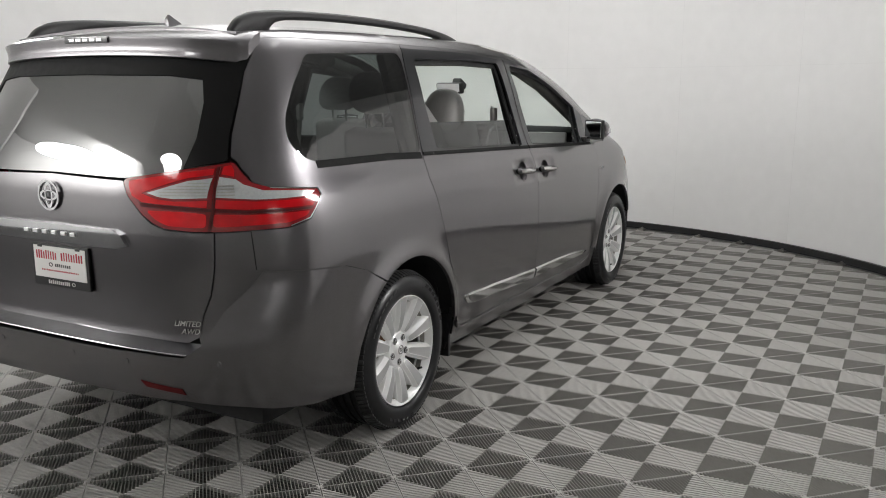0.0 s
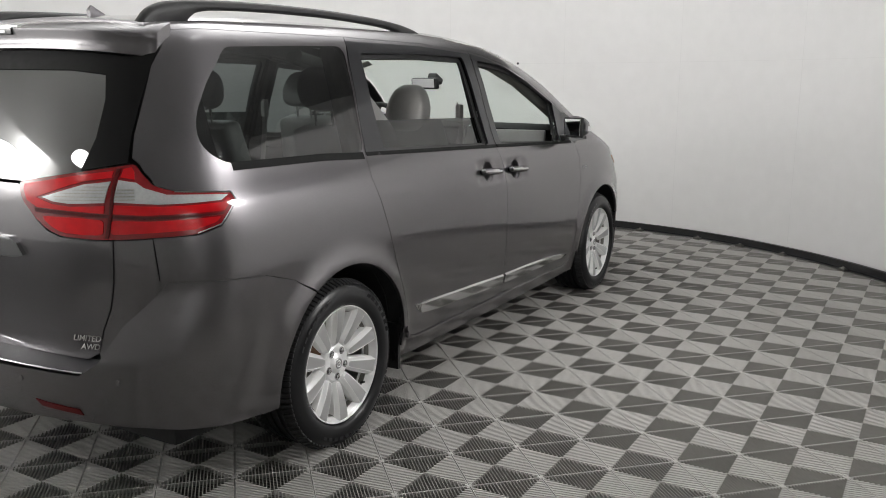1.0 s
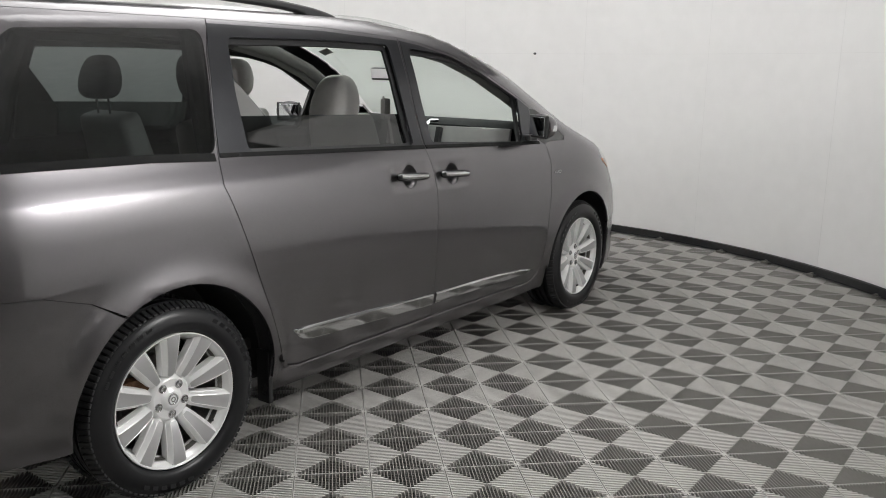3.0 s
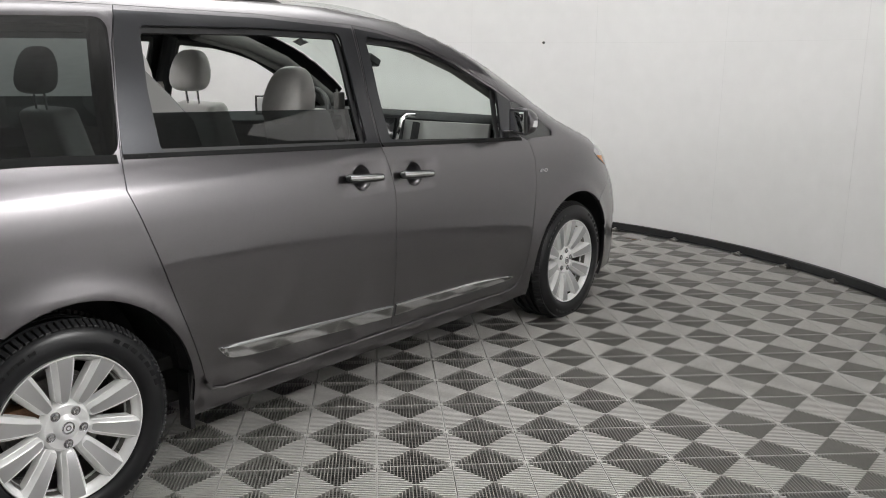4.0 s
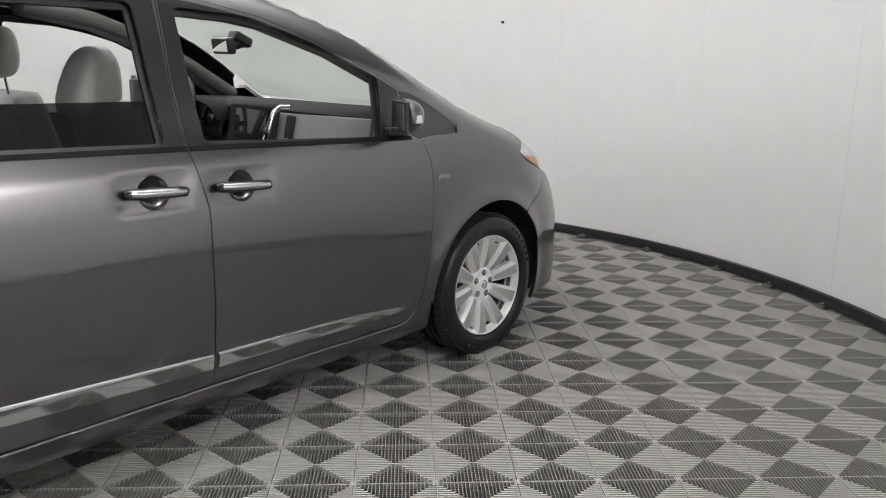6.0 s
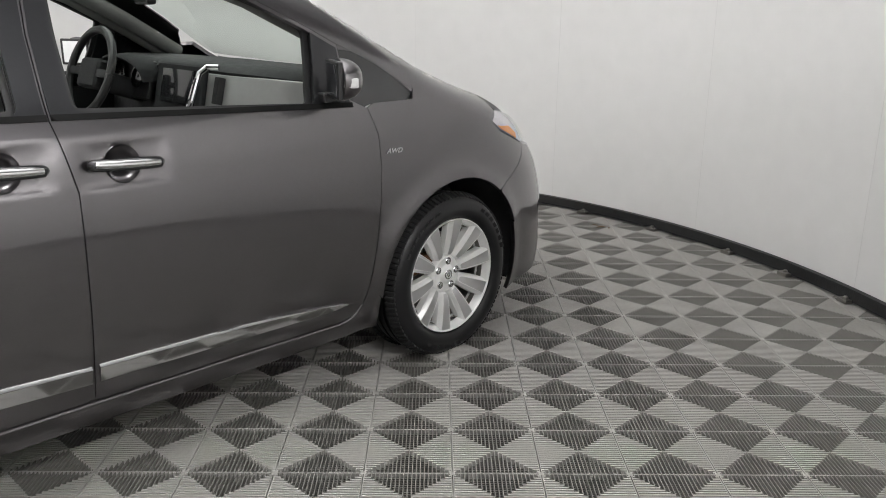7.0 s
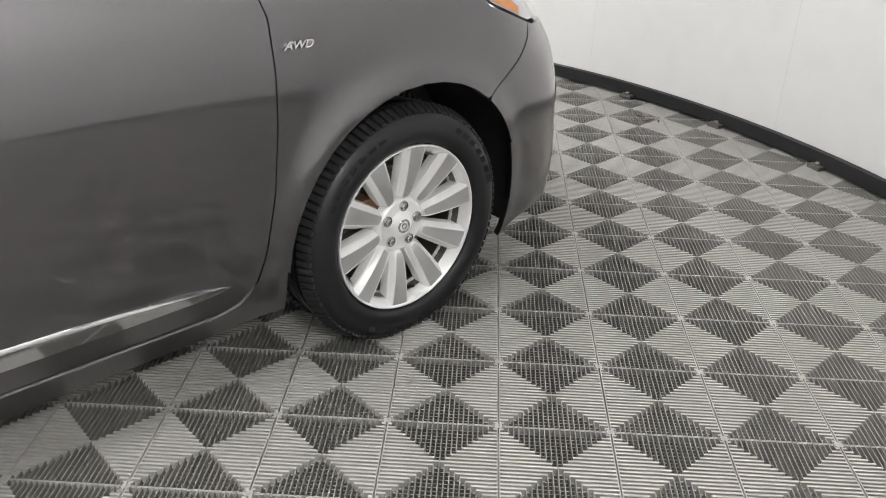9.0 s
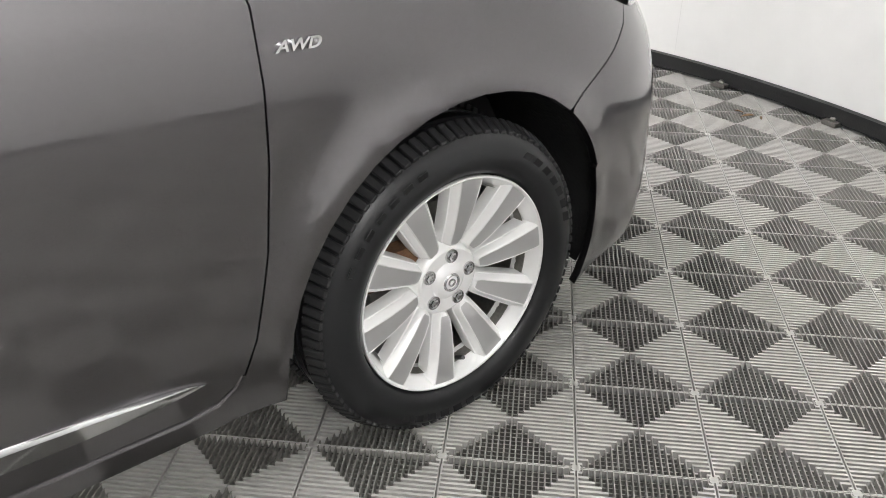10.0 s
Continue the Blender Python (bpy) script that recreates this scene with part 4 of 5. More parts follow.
        part("lug_nut", b, CHROME, r, "chrome lug nut", angle=20)
    part("brake_disc", lathe_bm([(-0.12, 0.06), (-0.10, 0.06), (-0.095, 0.075), (-0.10, 0.085), (-0.10, 0.158), (-0.125, 0.158), (-0.125, 0.06)], 64), STEEL, hub, "worn steel brake disc")
    b = lathe_bm([(-0.135, 0.17), (-0.133, 0.03)], 48)
    part("dust_shield", b, STEEL, hub)
    b = box_bm((0.07, 0.16, 0.075), (-0.095, -0.12 if y < 1 else -0.13, 0.06), 0.012, 2)
    part("brake_caliper", b, RUST, hub, "rusty brown brake caliper")
    # small balance weight and valve
    part("valve_stem", tube_bm([(-0.03, 0.05, -0.205), (-0.005, 0.048, -0.19)], 0.005, 8), BLACK, r)
    return hub


for y, m in ((REAR_AXLE, False), (FRONT_AXLE, False), (REAR_AXLE, True), (FRONT_AXLE, True)):
    wheel(y, m)

for yc in (RA, FA):
    for s in (1, -1):
        b = bmesh.new()
        rows = []
        for k in range(25):
            a = radians((-16 if yc > 1 else -6) + (193 if yc > 1 else 192) * k / 24)
            rr = ARCH_R + 0.006
            flare = [float(body(np.array([to_u("s", yc + rr * math.cos(a), 0.33 + rr * math.sin(a))]), np.array([0.33 + rr * math.sin(a)]))[0][0]) - 0.006 for _ in (0,)][0]
            rows.append([b.verts.new((s * x, yc + rr * math.cos(a) * q, 0.33 + rr * math.sin(a) * q)) for x, q in ((flare, 1.0), (flare - 0.04, 1.01), (0.60, 1.01), (0.60, 0.3))])
        for lo, hi in zip(rows, rows[1:]):
            for i in range(3):
                b.faces.new((lo[i], lo[i + 1], hi[i + 1], hi[i]))
        part("wheel_well", b, DARK, car, "black wheel arch liner")
for s in (1, -1):
    for y, z0, h in ((0.452, 0.17, 0.22),):
        part("mud_flap", box_bm((0.07, 0.02, h), (s * 0.89, y, z0 + h / 2), 0.006), BLACK, car, "small black mud flap")
part("underbody", box_bm((1.50, 4.35, 0.12), (0, 1.45, 0.27), 0.03), DARK, car, "dark underside")
# added black panel stands for the underside and the shade there
part("rear_underside_shade", box_bm((1.46, 0.30, 0.05), (0, -0.80, 0.40), 0.02), SLOT, car, "black panel under the rear bumper, for underside and shade")
part("silencer", box_bm((0.62, 0.22, 0.16), (-0.25, -0.62, 0.29), 0.05, 3), DARK, car, "dark exhaust silencer")

# ---- roof rails, spoiler, aerial ----
rail_top = hermite([-0.62, -0.585, -0.54, -0.47, -0.35, 0.0, 0.4, 0.8, 1.05, 1.2, 1.30], [-0.012, 0.03, 0.055, 0.070, 0.076, 0.078, 0.074, 0.060, 0.041, 0.018, -0.012])
rail_foot = hermite([-0.40, -0.37, -0.33, -0.25, 0.0, 0.4, 0.8, 0.98, 1.04, 1.06], [-0.02, 0.012, 0.031, 0.039, 0.043, 0.040, 0.026, 0.012, 0.0, -0.02])
for s in (1, -1):
    b = bmesh.new()
    rows = []
    for y in [-0.62 + 0.02 * k for k in range(97)]:
        ye = float(top_edge(y))
        xc, hi = s * (float(side_x(y, ye)) - 0.045), ye + float(rail_top(y))
        lo = ye + (float(rail_foot(y)) if -0.40 < y < 1.06 else -0.02)
        lo = min(lo, hi - 0.006)
        w, r = 0.021, min(0.011, 0.45 * (hi - lo))
        rows.append([b.verts.new((xc + dx, y, z)) for dx, z in (
            (-w, lo + r), (-w, hi - 2 * r), (-w + 0.3 * r, hi - 0.8 * r), (-w + r, hi), (w - r, hi), (w - 0.3 * r, hi - 0.8 * r), (w, hi - 2 * r), (w, lo + r), (w - r, lo), (-w + r, lo))])
    for lo, hi in zip(rows, rows[1:]):
        for i in range(10):
            b.faces.new((lo[i], lo[(i + 1) % 10], hi[(i + 1) % 10], hi[i]))
    b.faces.new(rows[0])
    b.faces.new(rows[-1][::-1])
    part("roof_rail", b, BLACK, car, "black arched roof rail", angle=60)

b = bmesh.new()
rows = []
END = body(np.array([to_u("r", 0.668, 1.565)]), np.array([1.565]))[0]
for k in range(49):
    a = -1 + 2 * k / 48
    q = abs(a)
    ye, yo = -0.555, -0.775 + 0.05 * q**2 + (END[1] + 0.725) * q**9
    wide, low = 0.670 * a, 0.660 * a          # the ends lean inwards
    dz = 0.022 * (1 - q**2) - 0.012 * q**6
    zr = float(top(np.array([min(1.0, q * 0.995)]), np.array([ye]))[0][2]) - 0.006
    rim = 1.642 + dz
    yd = yo - ye
    rows.append([b.verts.new(p) for p in (
        (wide, ye, zr), (wide, ye + 0.35 * yd, zr * 0.55 + rim * 0.45 + 0.008), (wide, ye + 0.7 * yd, zr * 0.2 + rim * 0.8 + 0.006), (wide, ye + 0.94 * yd, rim + 0.002), (wide, ye + 0.985 * yd, rim - 0.004),
        (wide * 0.7 + low * 0.3, ye + 0.985 * yd, rim - 0.014), (wide * 0.5 + low * 0.5, ye + 0.955 * yd, rim - 0.034), (wide * 0.3 + low * 0.7, ye + 0.965 * yd, rim - 0.054), (low, ye + 1.0 * yd, rim - 0.066), (low, ye + 1.0 * yd, rim - 0.071),
        (low, ye + 0.93 * yd, rim - 0.076), (low, ye + 0.6 * yd, rim - 0.080), (low, ye + 0.1 * yd, rim - 0.070))])
for lo, hi in zip(rows, rows[1:]):
    for i in range(12):
        b.faces.new((lo[i], lo[i + 1], hi[i + 1], hi[i]))
b.faces.new(rows[0])
b.faces.new(rows[-1][::-1])
spoiler = part("spoiler", b, PAINT, car, "dark grey roof spoiler with a brake light", angle=50)
light = part("brake_light", box_bm((0.24, 0.03, 0.024), (0, -0.762, 1.650), 0.005), GLOSS, spoiler, "high brake light with clear cells")
for k in range(5):
    part("light_cell", box_bm((0.030, 0.004, 0.013), (-0.076 + 0.038 * k, -0.7775, 1.650), 0.0015, 1), CLEARLENS, light)
b = bmesh.new()
fin = [(-0.355, 0.0), (-0.362, 0.034), (-0.347, 0.052), (-0.329, 0.042), (-0.284, 0.018), (-0.225, 0.0)]
zc = float(top_edge(-0.30) + crown(-0.30)) - 0.014
lf = [b.verts.new((-0.012 * (1 - h / 0.09), y, zc + h)) for y, h in fin]
rt = [b.verts.new((0.012 * (1 - h / 0.09), y, zc + h)) for y, h in fin]
b.faces.new(lf)
b.faces.new(rt[::-1])
for i in range(len(fin)):
    j = (i + 1) % len(fin)
    b.faces.new((lf[i], lf[j], rt[j], rt[i]))
part("roof_aerial", b, PAINT, car, "grey shark fin aerial")

# ---- tailgate fittings ----


def on_rear(x, z, off=0.0, surface=body):
    u = np.array([to_u("r", abs(x), z)])
    n = normals_of(surface, u, np.array([z]))[0]
    p = surface(u, np.array([z]))[0] + n * off
    return Vector((math.copysign(p[0], x) if x else 0.0, p[1], p[2]))


y_gate = on_rear(0, 0.96).y
for k in range(6):
    part("garnish_mark", box_bm((0.026, 0.004, 0.014), (-0.13 + 0.052 * k, y_gate - 0.019, 0.942), 0.002), SILVER, car)
ring = lathe_bm([(0.0, 0.050), (-0.008, 0.058), (-0.008, 0.050), (0.0, 0.046)], 40, "y", closed=True)
for w, h in ((0.022, 0.05), (0.05, 0.02)):
    o = lathe_bm([(0.0, 0.78), (-0.006, 1.0), (-0.006, 0.72)], 32, "y")
    bmesh.ops.scale(o, vec=(w, 1, h), verts=o.verts)
    me = bpy.data.meshes.new("scratch")
    o.to_mesh(me)
    o.free()
    ring.from_mesh(me)
    bpy.data.meshes.remove(me)
bmesh.ops.translate(ring, verts=ring.verts, vec=(0.0, on_rear(0, 1.08).y - 0.004, 1.08))
part("tailgate_emblem", ring, CHROME, car, "round chrome emblem")

plate_y, PX, PZ = on_rear(0, 0.81).y - 0.008, 0.036, 0.812
plate = part("dealer_plate", box_bm((0.315, 0.012, 0.165), (PX, plate_y, PZ), 0.006), BLACK, car, "white plate insert in a black frame")
part("plate_sheet", box_bm((0.288, 0.004, 0.122), (PX, plate_y - 0.0065, PZ + 0.012), 0.001, 1), PLATE, plate, "white printed plate sheet")
# two words of upright bars, a smaller line with its round mark, a thin line, and the frame's own line
random.seed(5)
for x0, x1, z, h, count, duty, m in ((-0.132, -0.012, 0.040, 0.034, 9, 0.42, PLATERED), (0.008, 0.132, 0.040, 0.034, 9, 0.42, PLATERED), (-0.028, 0.062, 0.003, 0.013, 8, 0.5, BLACK),
                                     (-0.105, 0.105, -0.019, 0.006, 22, 0.55, PLATERED), (-0.072, 0.05, -0.064, 0.015, 11, 0.5, PLATE)):
    pitch = (x1 - x0) / count
    for k in range(count):
        tall = h * random.uniform(0.8, 1.0)
        part("printed_bar", box_bm((pitch * duty * random.uniform(0.8, 1.3), 0.002, tall), (PX + x0 + pitch * (k + 0.5), plate_y - 0.0085, PZ + z - (h - tall) / 2)), m, plate, smooth=False)
for x, z, size, m in ((-0.05, 0.003, 0.011, BLACK), (0.07, -0.064, 0.010, PLATE)):
    o = lathe_bm([(0.0, 1.0), (-0.0018, 1.0), (-0.0018, 0.62), (0.0, 0.62)], 20, "y")
    bmesh.ops.scale(o, vec=(size, 1, size * 0.75), verts=o.verts)
    bmesh.ops.translate(o, verts=o.verts, vec=(PX + x, plate_y - 0.0075, PZ + z))
    part("printed_ring", o, m, plate)
for x in (-0.105, 0.105):
    part("plate_screw", box_bm((0.026, 0.004, 0.012), (PX + x, plate_y - 0.008, PZ + 0.073), 0.003, 2), BLACK, plate, "black plate tab")


def lettering(text, size, m, mat, parent, name, label, depth=0.003):
    """Raised letters in the built-in font, as a mesh."""
    cu = bpy.data.curves.new(name, "FONT")
    cu.body, cu.size, cu.extrude, cu.align_x, cu.align_y, cu.shear, cu.offset = text, size, depth, "CENTER", "CENTER", 0.3, size * 0.024
    ob = bpy.data.objects.new(name, cu)
    scene.collection.objects.link(ob)
    me = bpy.data.meshes.new_from_object(ob.evaluated_get(bpy.context.evaluated_depsgraph_get()))
    bpy.data.objects.remove(ob)
    me.materials.clear()
    me.materials.append(mat)
    out = new(name, me)
    out.parent = parent
    out.matrix_basis = m
    return tagged(out, label)


lettering("AWD", 0.025, side_frame(2.698, 0.904, 0.003) @ pose(0, 0, 0, 0, 0, -2) @ Matrix.Diagonal((1.27, 1, 1, 1)), CHROME, car, "side_badge", "chrome lettered badge on the front fender")


def rear_frame(x, z, off):
    p = on_rear(x, z, off)
    q = on_rear(x + 0.03, z, off)
    right = (q - p).normalized()
    n = right.cross(Vector((0, 0, 1)))
    return Matrix.Translation(p) @ Matrix((right, Vector((0, 0, 1)), n)).transposed().to_4x4()


lettering("LIMITED", 0.028, rear_frame(0.607, 0.650, 0.004), CHROME, car, "tailgate_badge", "chrome lettered badge on the tailgate")
lettering("AWD", 0.028, rear_frame(0.618, 0.622, 0.004), CHROME, car, "tailgate_badge", "chrome lettered badge on the tailgate")
ledge = bmesh.new()
rows = []
for k in range(41):
    a = -1 + 2 * k / 40
    ang = a * 1.0
    x = 0.74 * a
    z = 0.587 - 0.033 * abs(a) ** 3
    yb = bumper(np.array([to_u("r", abs(x), z)]), np.array([z]))[0][1]
    yi = on_rear(x, z).y
    rows.append([ledge.verts.new((x, yb + 0.004, z - 0.004)), ledge.verts.new((x, yi + 0.02, z + 0.006))])
for lo, hi in zip(rows, rows[1:]):
    ledge.faces.new((lo[0], lo[1], hi[1], hi[0]))
step_edge = [tuple(r[0].co) for r in rows]
step = part("bumper_step", ledge, STEPGREY, car, "ledge along the bumper's top")
part("step_edge", tube_bm([(x, y + 0.002, z + 0.003) for x, y, z in step_edge[2:-2]], 0.004, 8), CHROME, step, "bright edge strip")
for x in (-0.45, -0.2, 0.2, 0.45, 0.76):
    p = bumper(np.array([to_u("r", abs(x), 0.53)]), np.array([0.53]))[0]
    o = lathe_bm([(0.004, 0.011), (-0.002, 0.010), (-0.0025, 0.0001)], 20, "y")
    bmesh.ops.translate(o, verts=o.verts, vec=(math.copysign(p[0], x), p[1], 0.53))
    part("parking_sensor", o, PAINT, car)

# ---- door mirrors ----
for s in (1, -1):
    turn = Matrix.Translation((s * 0.9171, 2.4279, 1.186)) @ Matrix.Diagonal((s, 1, 1, 1)) @ Matrix.Rotation(radians(-26), 4, "Z")
    base = part("door_mirror", box_bm((0.07, 0.10, 0.035), (s * 0.90, 2.44, 1.118), 0.012, 3), BLACK, car, "door mirror in a grey shell with a clear indicator")
    b = bmesh.new()
    bmesh.ops.create_uvsphere(b, u_segments=28, v_segments=16, radius=1)
    for v in b.verts:
        x, y, z = v.co
        k = 1 - 0.25 * max(x, 0)
        v.co = (0.088 + 0.092 * math.copysign(abs(x) ** 0.75, x), 0.015 + (0.075 * y if y > 0 else 0.012 * y), 0.071 * math.copysign(abs(z) ** 0.7, z) * k)
    bmesh.ops.transform(b, matrix=turn, verts=b.verts)
    part("mirror_shell", b, PAINT, base, "grey mirror shell")
    b = box_bm((0.166, 0.02, 0.126), (0.085, 0.0, 0.0), 0.009, 3)
    bmesh.ops.transform(b, matrix=turn, verts=b.verts)
    part("mirror_bezel", b, BLACK, base)
    b = box_bm((0.140, 0.004, 0.104), (0.082, -0.0095, 0.0), 0.0018, 1)
    bmesh.ops.transform(b, matrix=turn, verts=b.verts)
    part("mirror_pane", b, MIRROR, base, "mirror glass")
    b = box_bm((0.022, 0.05, 0.034), (0.166, 0.035, -0.006), 0.008, 3)
    bmesh.ops.transform(b, matrix=turn, verts=b.verts)
    part("turn_signal", b, CLEARLENS, base, "clear turn signal")

# ---- the cabin ----


def cushion(name, size, at, mat, parent, tilt=0.0, bevel=0.05, label="", taper=None):
    return part(name, box_bm(size, at, bevel, 4, Matrix.Rotation(radians(tilt), 4, "X"), taper), mat, parent, label, angle=70)


def headrest(x, y, z, parent, size=(0.25, 0.10, 0.19), lean=-0.02, foot=0.0):
    """A rounded headrest on two steel posts."""
    b = bmesh.new()
    bmesh.ops.create_uvsphere(b, u_segments=24, v_segments=14, radius=1)
    for v in b.verts:
        c = [math.copysign(abs(q) ** 0.65, q) for q in v.co]
        k = 1 - 0.22 * max(c[2], 0)
        deep = size[1] / 2 * (1 - foot * c[2])
        v.co = (x + size[0] / 2 * c[0] * k, y + deep * c[1] + lean * c[2], z + size[2] / 2 * c[2])
    part("headrest", b, LEATHER, parent, "grey leather headrest")
    for dx in (-0.05, 0.05):
        part("headrest_post", tube_bm([(x + dx, y + 0.01, z - size[2] / 2 - 0.07), (x + dx, y, z - size[2] / 2 + 0.03)], 0.006, 8), CHROME, parent)


def seat(x, y, width=0.50, top_z=1.25, head_z=1.335, head=(0.27, 0.12, 0.21), rest=True, lean=-0.02, foot=0.0):
    """A seat with cushion, leaning backrest and headrest; y is the back's foot."""
    s = new("car_seat")
    s.parent = car
    tagged(s, "grey leather car seat")
    cushion("seat_cushion", (width, 0.52, 0.16), (x, y + 0.24, 0.66), LEATHER, s, 4, 0.05)
    h = top_z - 0.66
    cushion("seat_back", (width, 0.14, h), (x, y - 0.10, 0.68 + h / 2), LEATHER, s, 14, 0.055, taper=(0.72, 0.9))
    if rest:
        headrest(x, y - 0.20, head_z, s, head, lean, foot)
    return s


seat(0.37, 1.625, head_z=1.325, head=(0.25, 0.175, 0.26), lean=0.025, foot=0.28)
seat(-0.37, 1.60, head_z=1.425, lean=0.015, foot=0.2)
seat(-0.43, 0.84, head_z=1.43, lean=0.015, foot=0.2)
seat(0.43, 0.77, top_z=1.25, head_z=1.44)

part("cabin_floor", box_bm((1.62, 3.6, 0.05), (0, 1.0, 0.40), 0.01), CARPET, car, "dark carpeted cabin floor")
lining = sheet("headliner", [(-0.9, -0.55), (0.9, -0.55), (0.9, 1.56), (-0.9, 1.56)], HEADLINER, car, surface=lambda u, v: top(u, v), off=-0.04, depth=0.0, step=0.1, label="grey cloth headliner")
b = bmesh.new()
sec = [(2.36, 0.80), (2.38, 1.0), (2.41, 1.135), (2.385, 1.148), (2.38, 1.168), (2.41, 1.188), (2.50, 1.197), (2.68, 1.188), (2.99, 1.158)]
rows = []
for k in range(21):
    x = -0.80 + 1.6 * k / 20
    rows.append([b.verts.new((x, y + 0.09 * (abs(x) / 0.8) ** 2, z - 0.012 * (abs(x) / 0.8) ** 3)) for y, z in sec])
for lo, hi in zip(rows, rows[1:]):
    for i in range(len(sec) - 1):
        b.faces.new((lo[i], lo[i + 1], hi[i + 1], hi[i]))
dash = part("dashboard", b, TRIMGREY, car, "dark dashboard with a grey passenger panel and chrome edge", angle=50)
b = box_bm((0.60, 0.03, 0.25), (0.48, 2.395, 1.035), 0.014, 3, Matrix.Rotation(radians(6), 4, "Z") @ Matrix.Rotation(radians(-14), 4, "X"))
part("passenger_panel", b, DASHGREY, dash, "smooth grey dash panel")
part("panel_edge", tube_bm([(0.31, 2.375, 1.186), (0.275, 2.345, 1.186), (0.262, 2.318, 1.165), (0.26, 2.294, 1.112), (0.26, 2.262, 1.036), (0.27, 2.23, 0.90)], 0.012, 10), CHROME, dash, "chrome edge strip")
part("air_vent", box_bm((0.032, 0.03, 0.105), (0.322, 2.36, 1.098), 0.004, 2, Matrix.Rotation(radians(-14), 4, "X")), BLACK, dash, "black air vent")
part("centre_screen", box_bm((0.24, 0.02, 0.14), (0.08, 2.325, 1.10), 0.008, 2, Matrix.Rotation(radians(-12), 4, "X")), GLOSS, dash, "dark glossy centre screen")
part("screen_surround", box_bm((0.36, 0.03, 0.22), (0.06, 2.345, 1.08), 0.02, 3, Matrix.Rotation(radians(-12), 4, "X")), TRIMGREY, dash)
part("centre_console", box_bm((0.26, 0.30, 0.34), (0.04, 2.28, 0.80), 0.03, 3), TRIMGREY, dash)
o = lathe_bm([(0.0, 0.034), (-0.012, 0.036), (-0.014, 0.026), (-0.004, 0.02), (-0.003, 0.0001)], 24, "y")
bmesh.ops.translate(o, verts=o.verts, vec=(0.70, 2.475, 1.072))
part("air_vent", o, BLACK, dash, "round black side vent")
b, rows = bmesh.new(), []
for y, wide, rise in ((2.285, 0.182, 0.092), (2.277, 0.186, 0.100), (2.285, 0.194, 0.108), (2.36, 0.200, 0.112), (2.46, 0.206, 0.098), (2.54, 0.208, 0.060)):
    rows.append([b.verts.new((-0.37 + wide * math.cos(q), y + 0.03 * (1 - math.sin(q)), 1.10 + rise * math.sin(q) ** 0.7)) for q in np.linspace(0.0, math.pi, 25)])
for lo, hi in zip(rows, rows[1:]):
    for i in range(24):
        b.faces.new((lo[i], lo[i + 1], hi[i + 1], hi[i]))
part("instrument_hood", b, TRIMGREY, dash, "dark arched hood over the instruments", angle=50)
part("instrument_cluster", box_bm((0.34, 0.03, 0.17), (-0.37, 2.37, 1.10), 0.02, 3, Matrix.Rotation(radians(-16), 4, "X")), BLACK, dash, "black instrument cluster")
for dx in (-0.085, 0.085):
    o = lathe_bm([(-0.012, 0.052), (-0.016, 0.050), (-0.016, 0.046), (-0.006, 0.044), (-0.004, 0.0001)], 28, "y")
    bmesh.ops.transform(o, matrix=Matrix.Translation((-0.37 + dx, 2.352, 1.115)) @ Matrix.Rotation(radians(-16), 4, "X"), verts=o.verts)
    part("gauge", o, GLOSS, dash, "round dark gauge")
steer = []
for k in range(37):
    t = 2 * math.pi * k / 36
    steer.append((-0.37 + 0.185 * math.cos(t), 2.17 + 0.064 * math.sin(t), 1.138 + 0.174 * math.sin(t)))
column = part("steering_wheel", tube_bm(steer, 0.0175, 10), BLACK, car, "black leather steering wheel")
part("wheel_hub", box_bm((0.17, 0.06, 0.13), (-0.37, 2.185, 1.130), 0.03, 3, Matrix.Rotation(radians(-20), 4, "X")), TRIMGREY, column)
for dx in (-0.11, 0.11):
    part("wheel_spoke", box_bm((0.16, 0.022, 0.035), (-0.37 + dx, 2.172, 1.138), 0.008, 2, Matrix.Rotation(radians(-20), 4, "X")), TRIMGREY, column)
part("steering_column", tube_bm([(-0.37, 2.19, 1.11), (-0.37, 2.40, 1.04)], 0.045, 12), TRIMGREY, column)
rear_view = part("rear_view_mirror", box_bm((0.24, 0.036, 0.075), (-0.03, 2.27, 1.455), 0.0175, 4, Matrix.Rotation(radians(-16), 4, "Z") @ Matrix.Rotation(radians(6), 4, "X")), BLACK, car, "black rear-view mirror on the windshield")
part("mirror_pane", box_bm((0.215, 0.003, 0.058), (-0.0355, 2.2515, 1.457), 0.001, 1, Matrix.Rotation(radians(-16), 4, "Z") @ Matrix.Rotation(radians(6), 4, "X")), MIRROR, rear_view)
part("mirror_stalk", tube_bm([(0.0, 2.285, 1.458), (0.005, 2.315, 1.463), (0.01, 2.335, 1.475)], [0.028, 0.026, 0.03], 12), BLACK, rear_view)
part("sensor_box", box_bm((0.07, 0.10, 0.045), (0.01, 2.335, 1.485), 0.018, 3, Matrix.Rotation(radians(-26), 4, "X")), BLACK, rear_view)
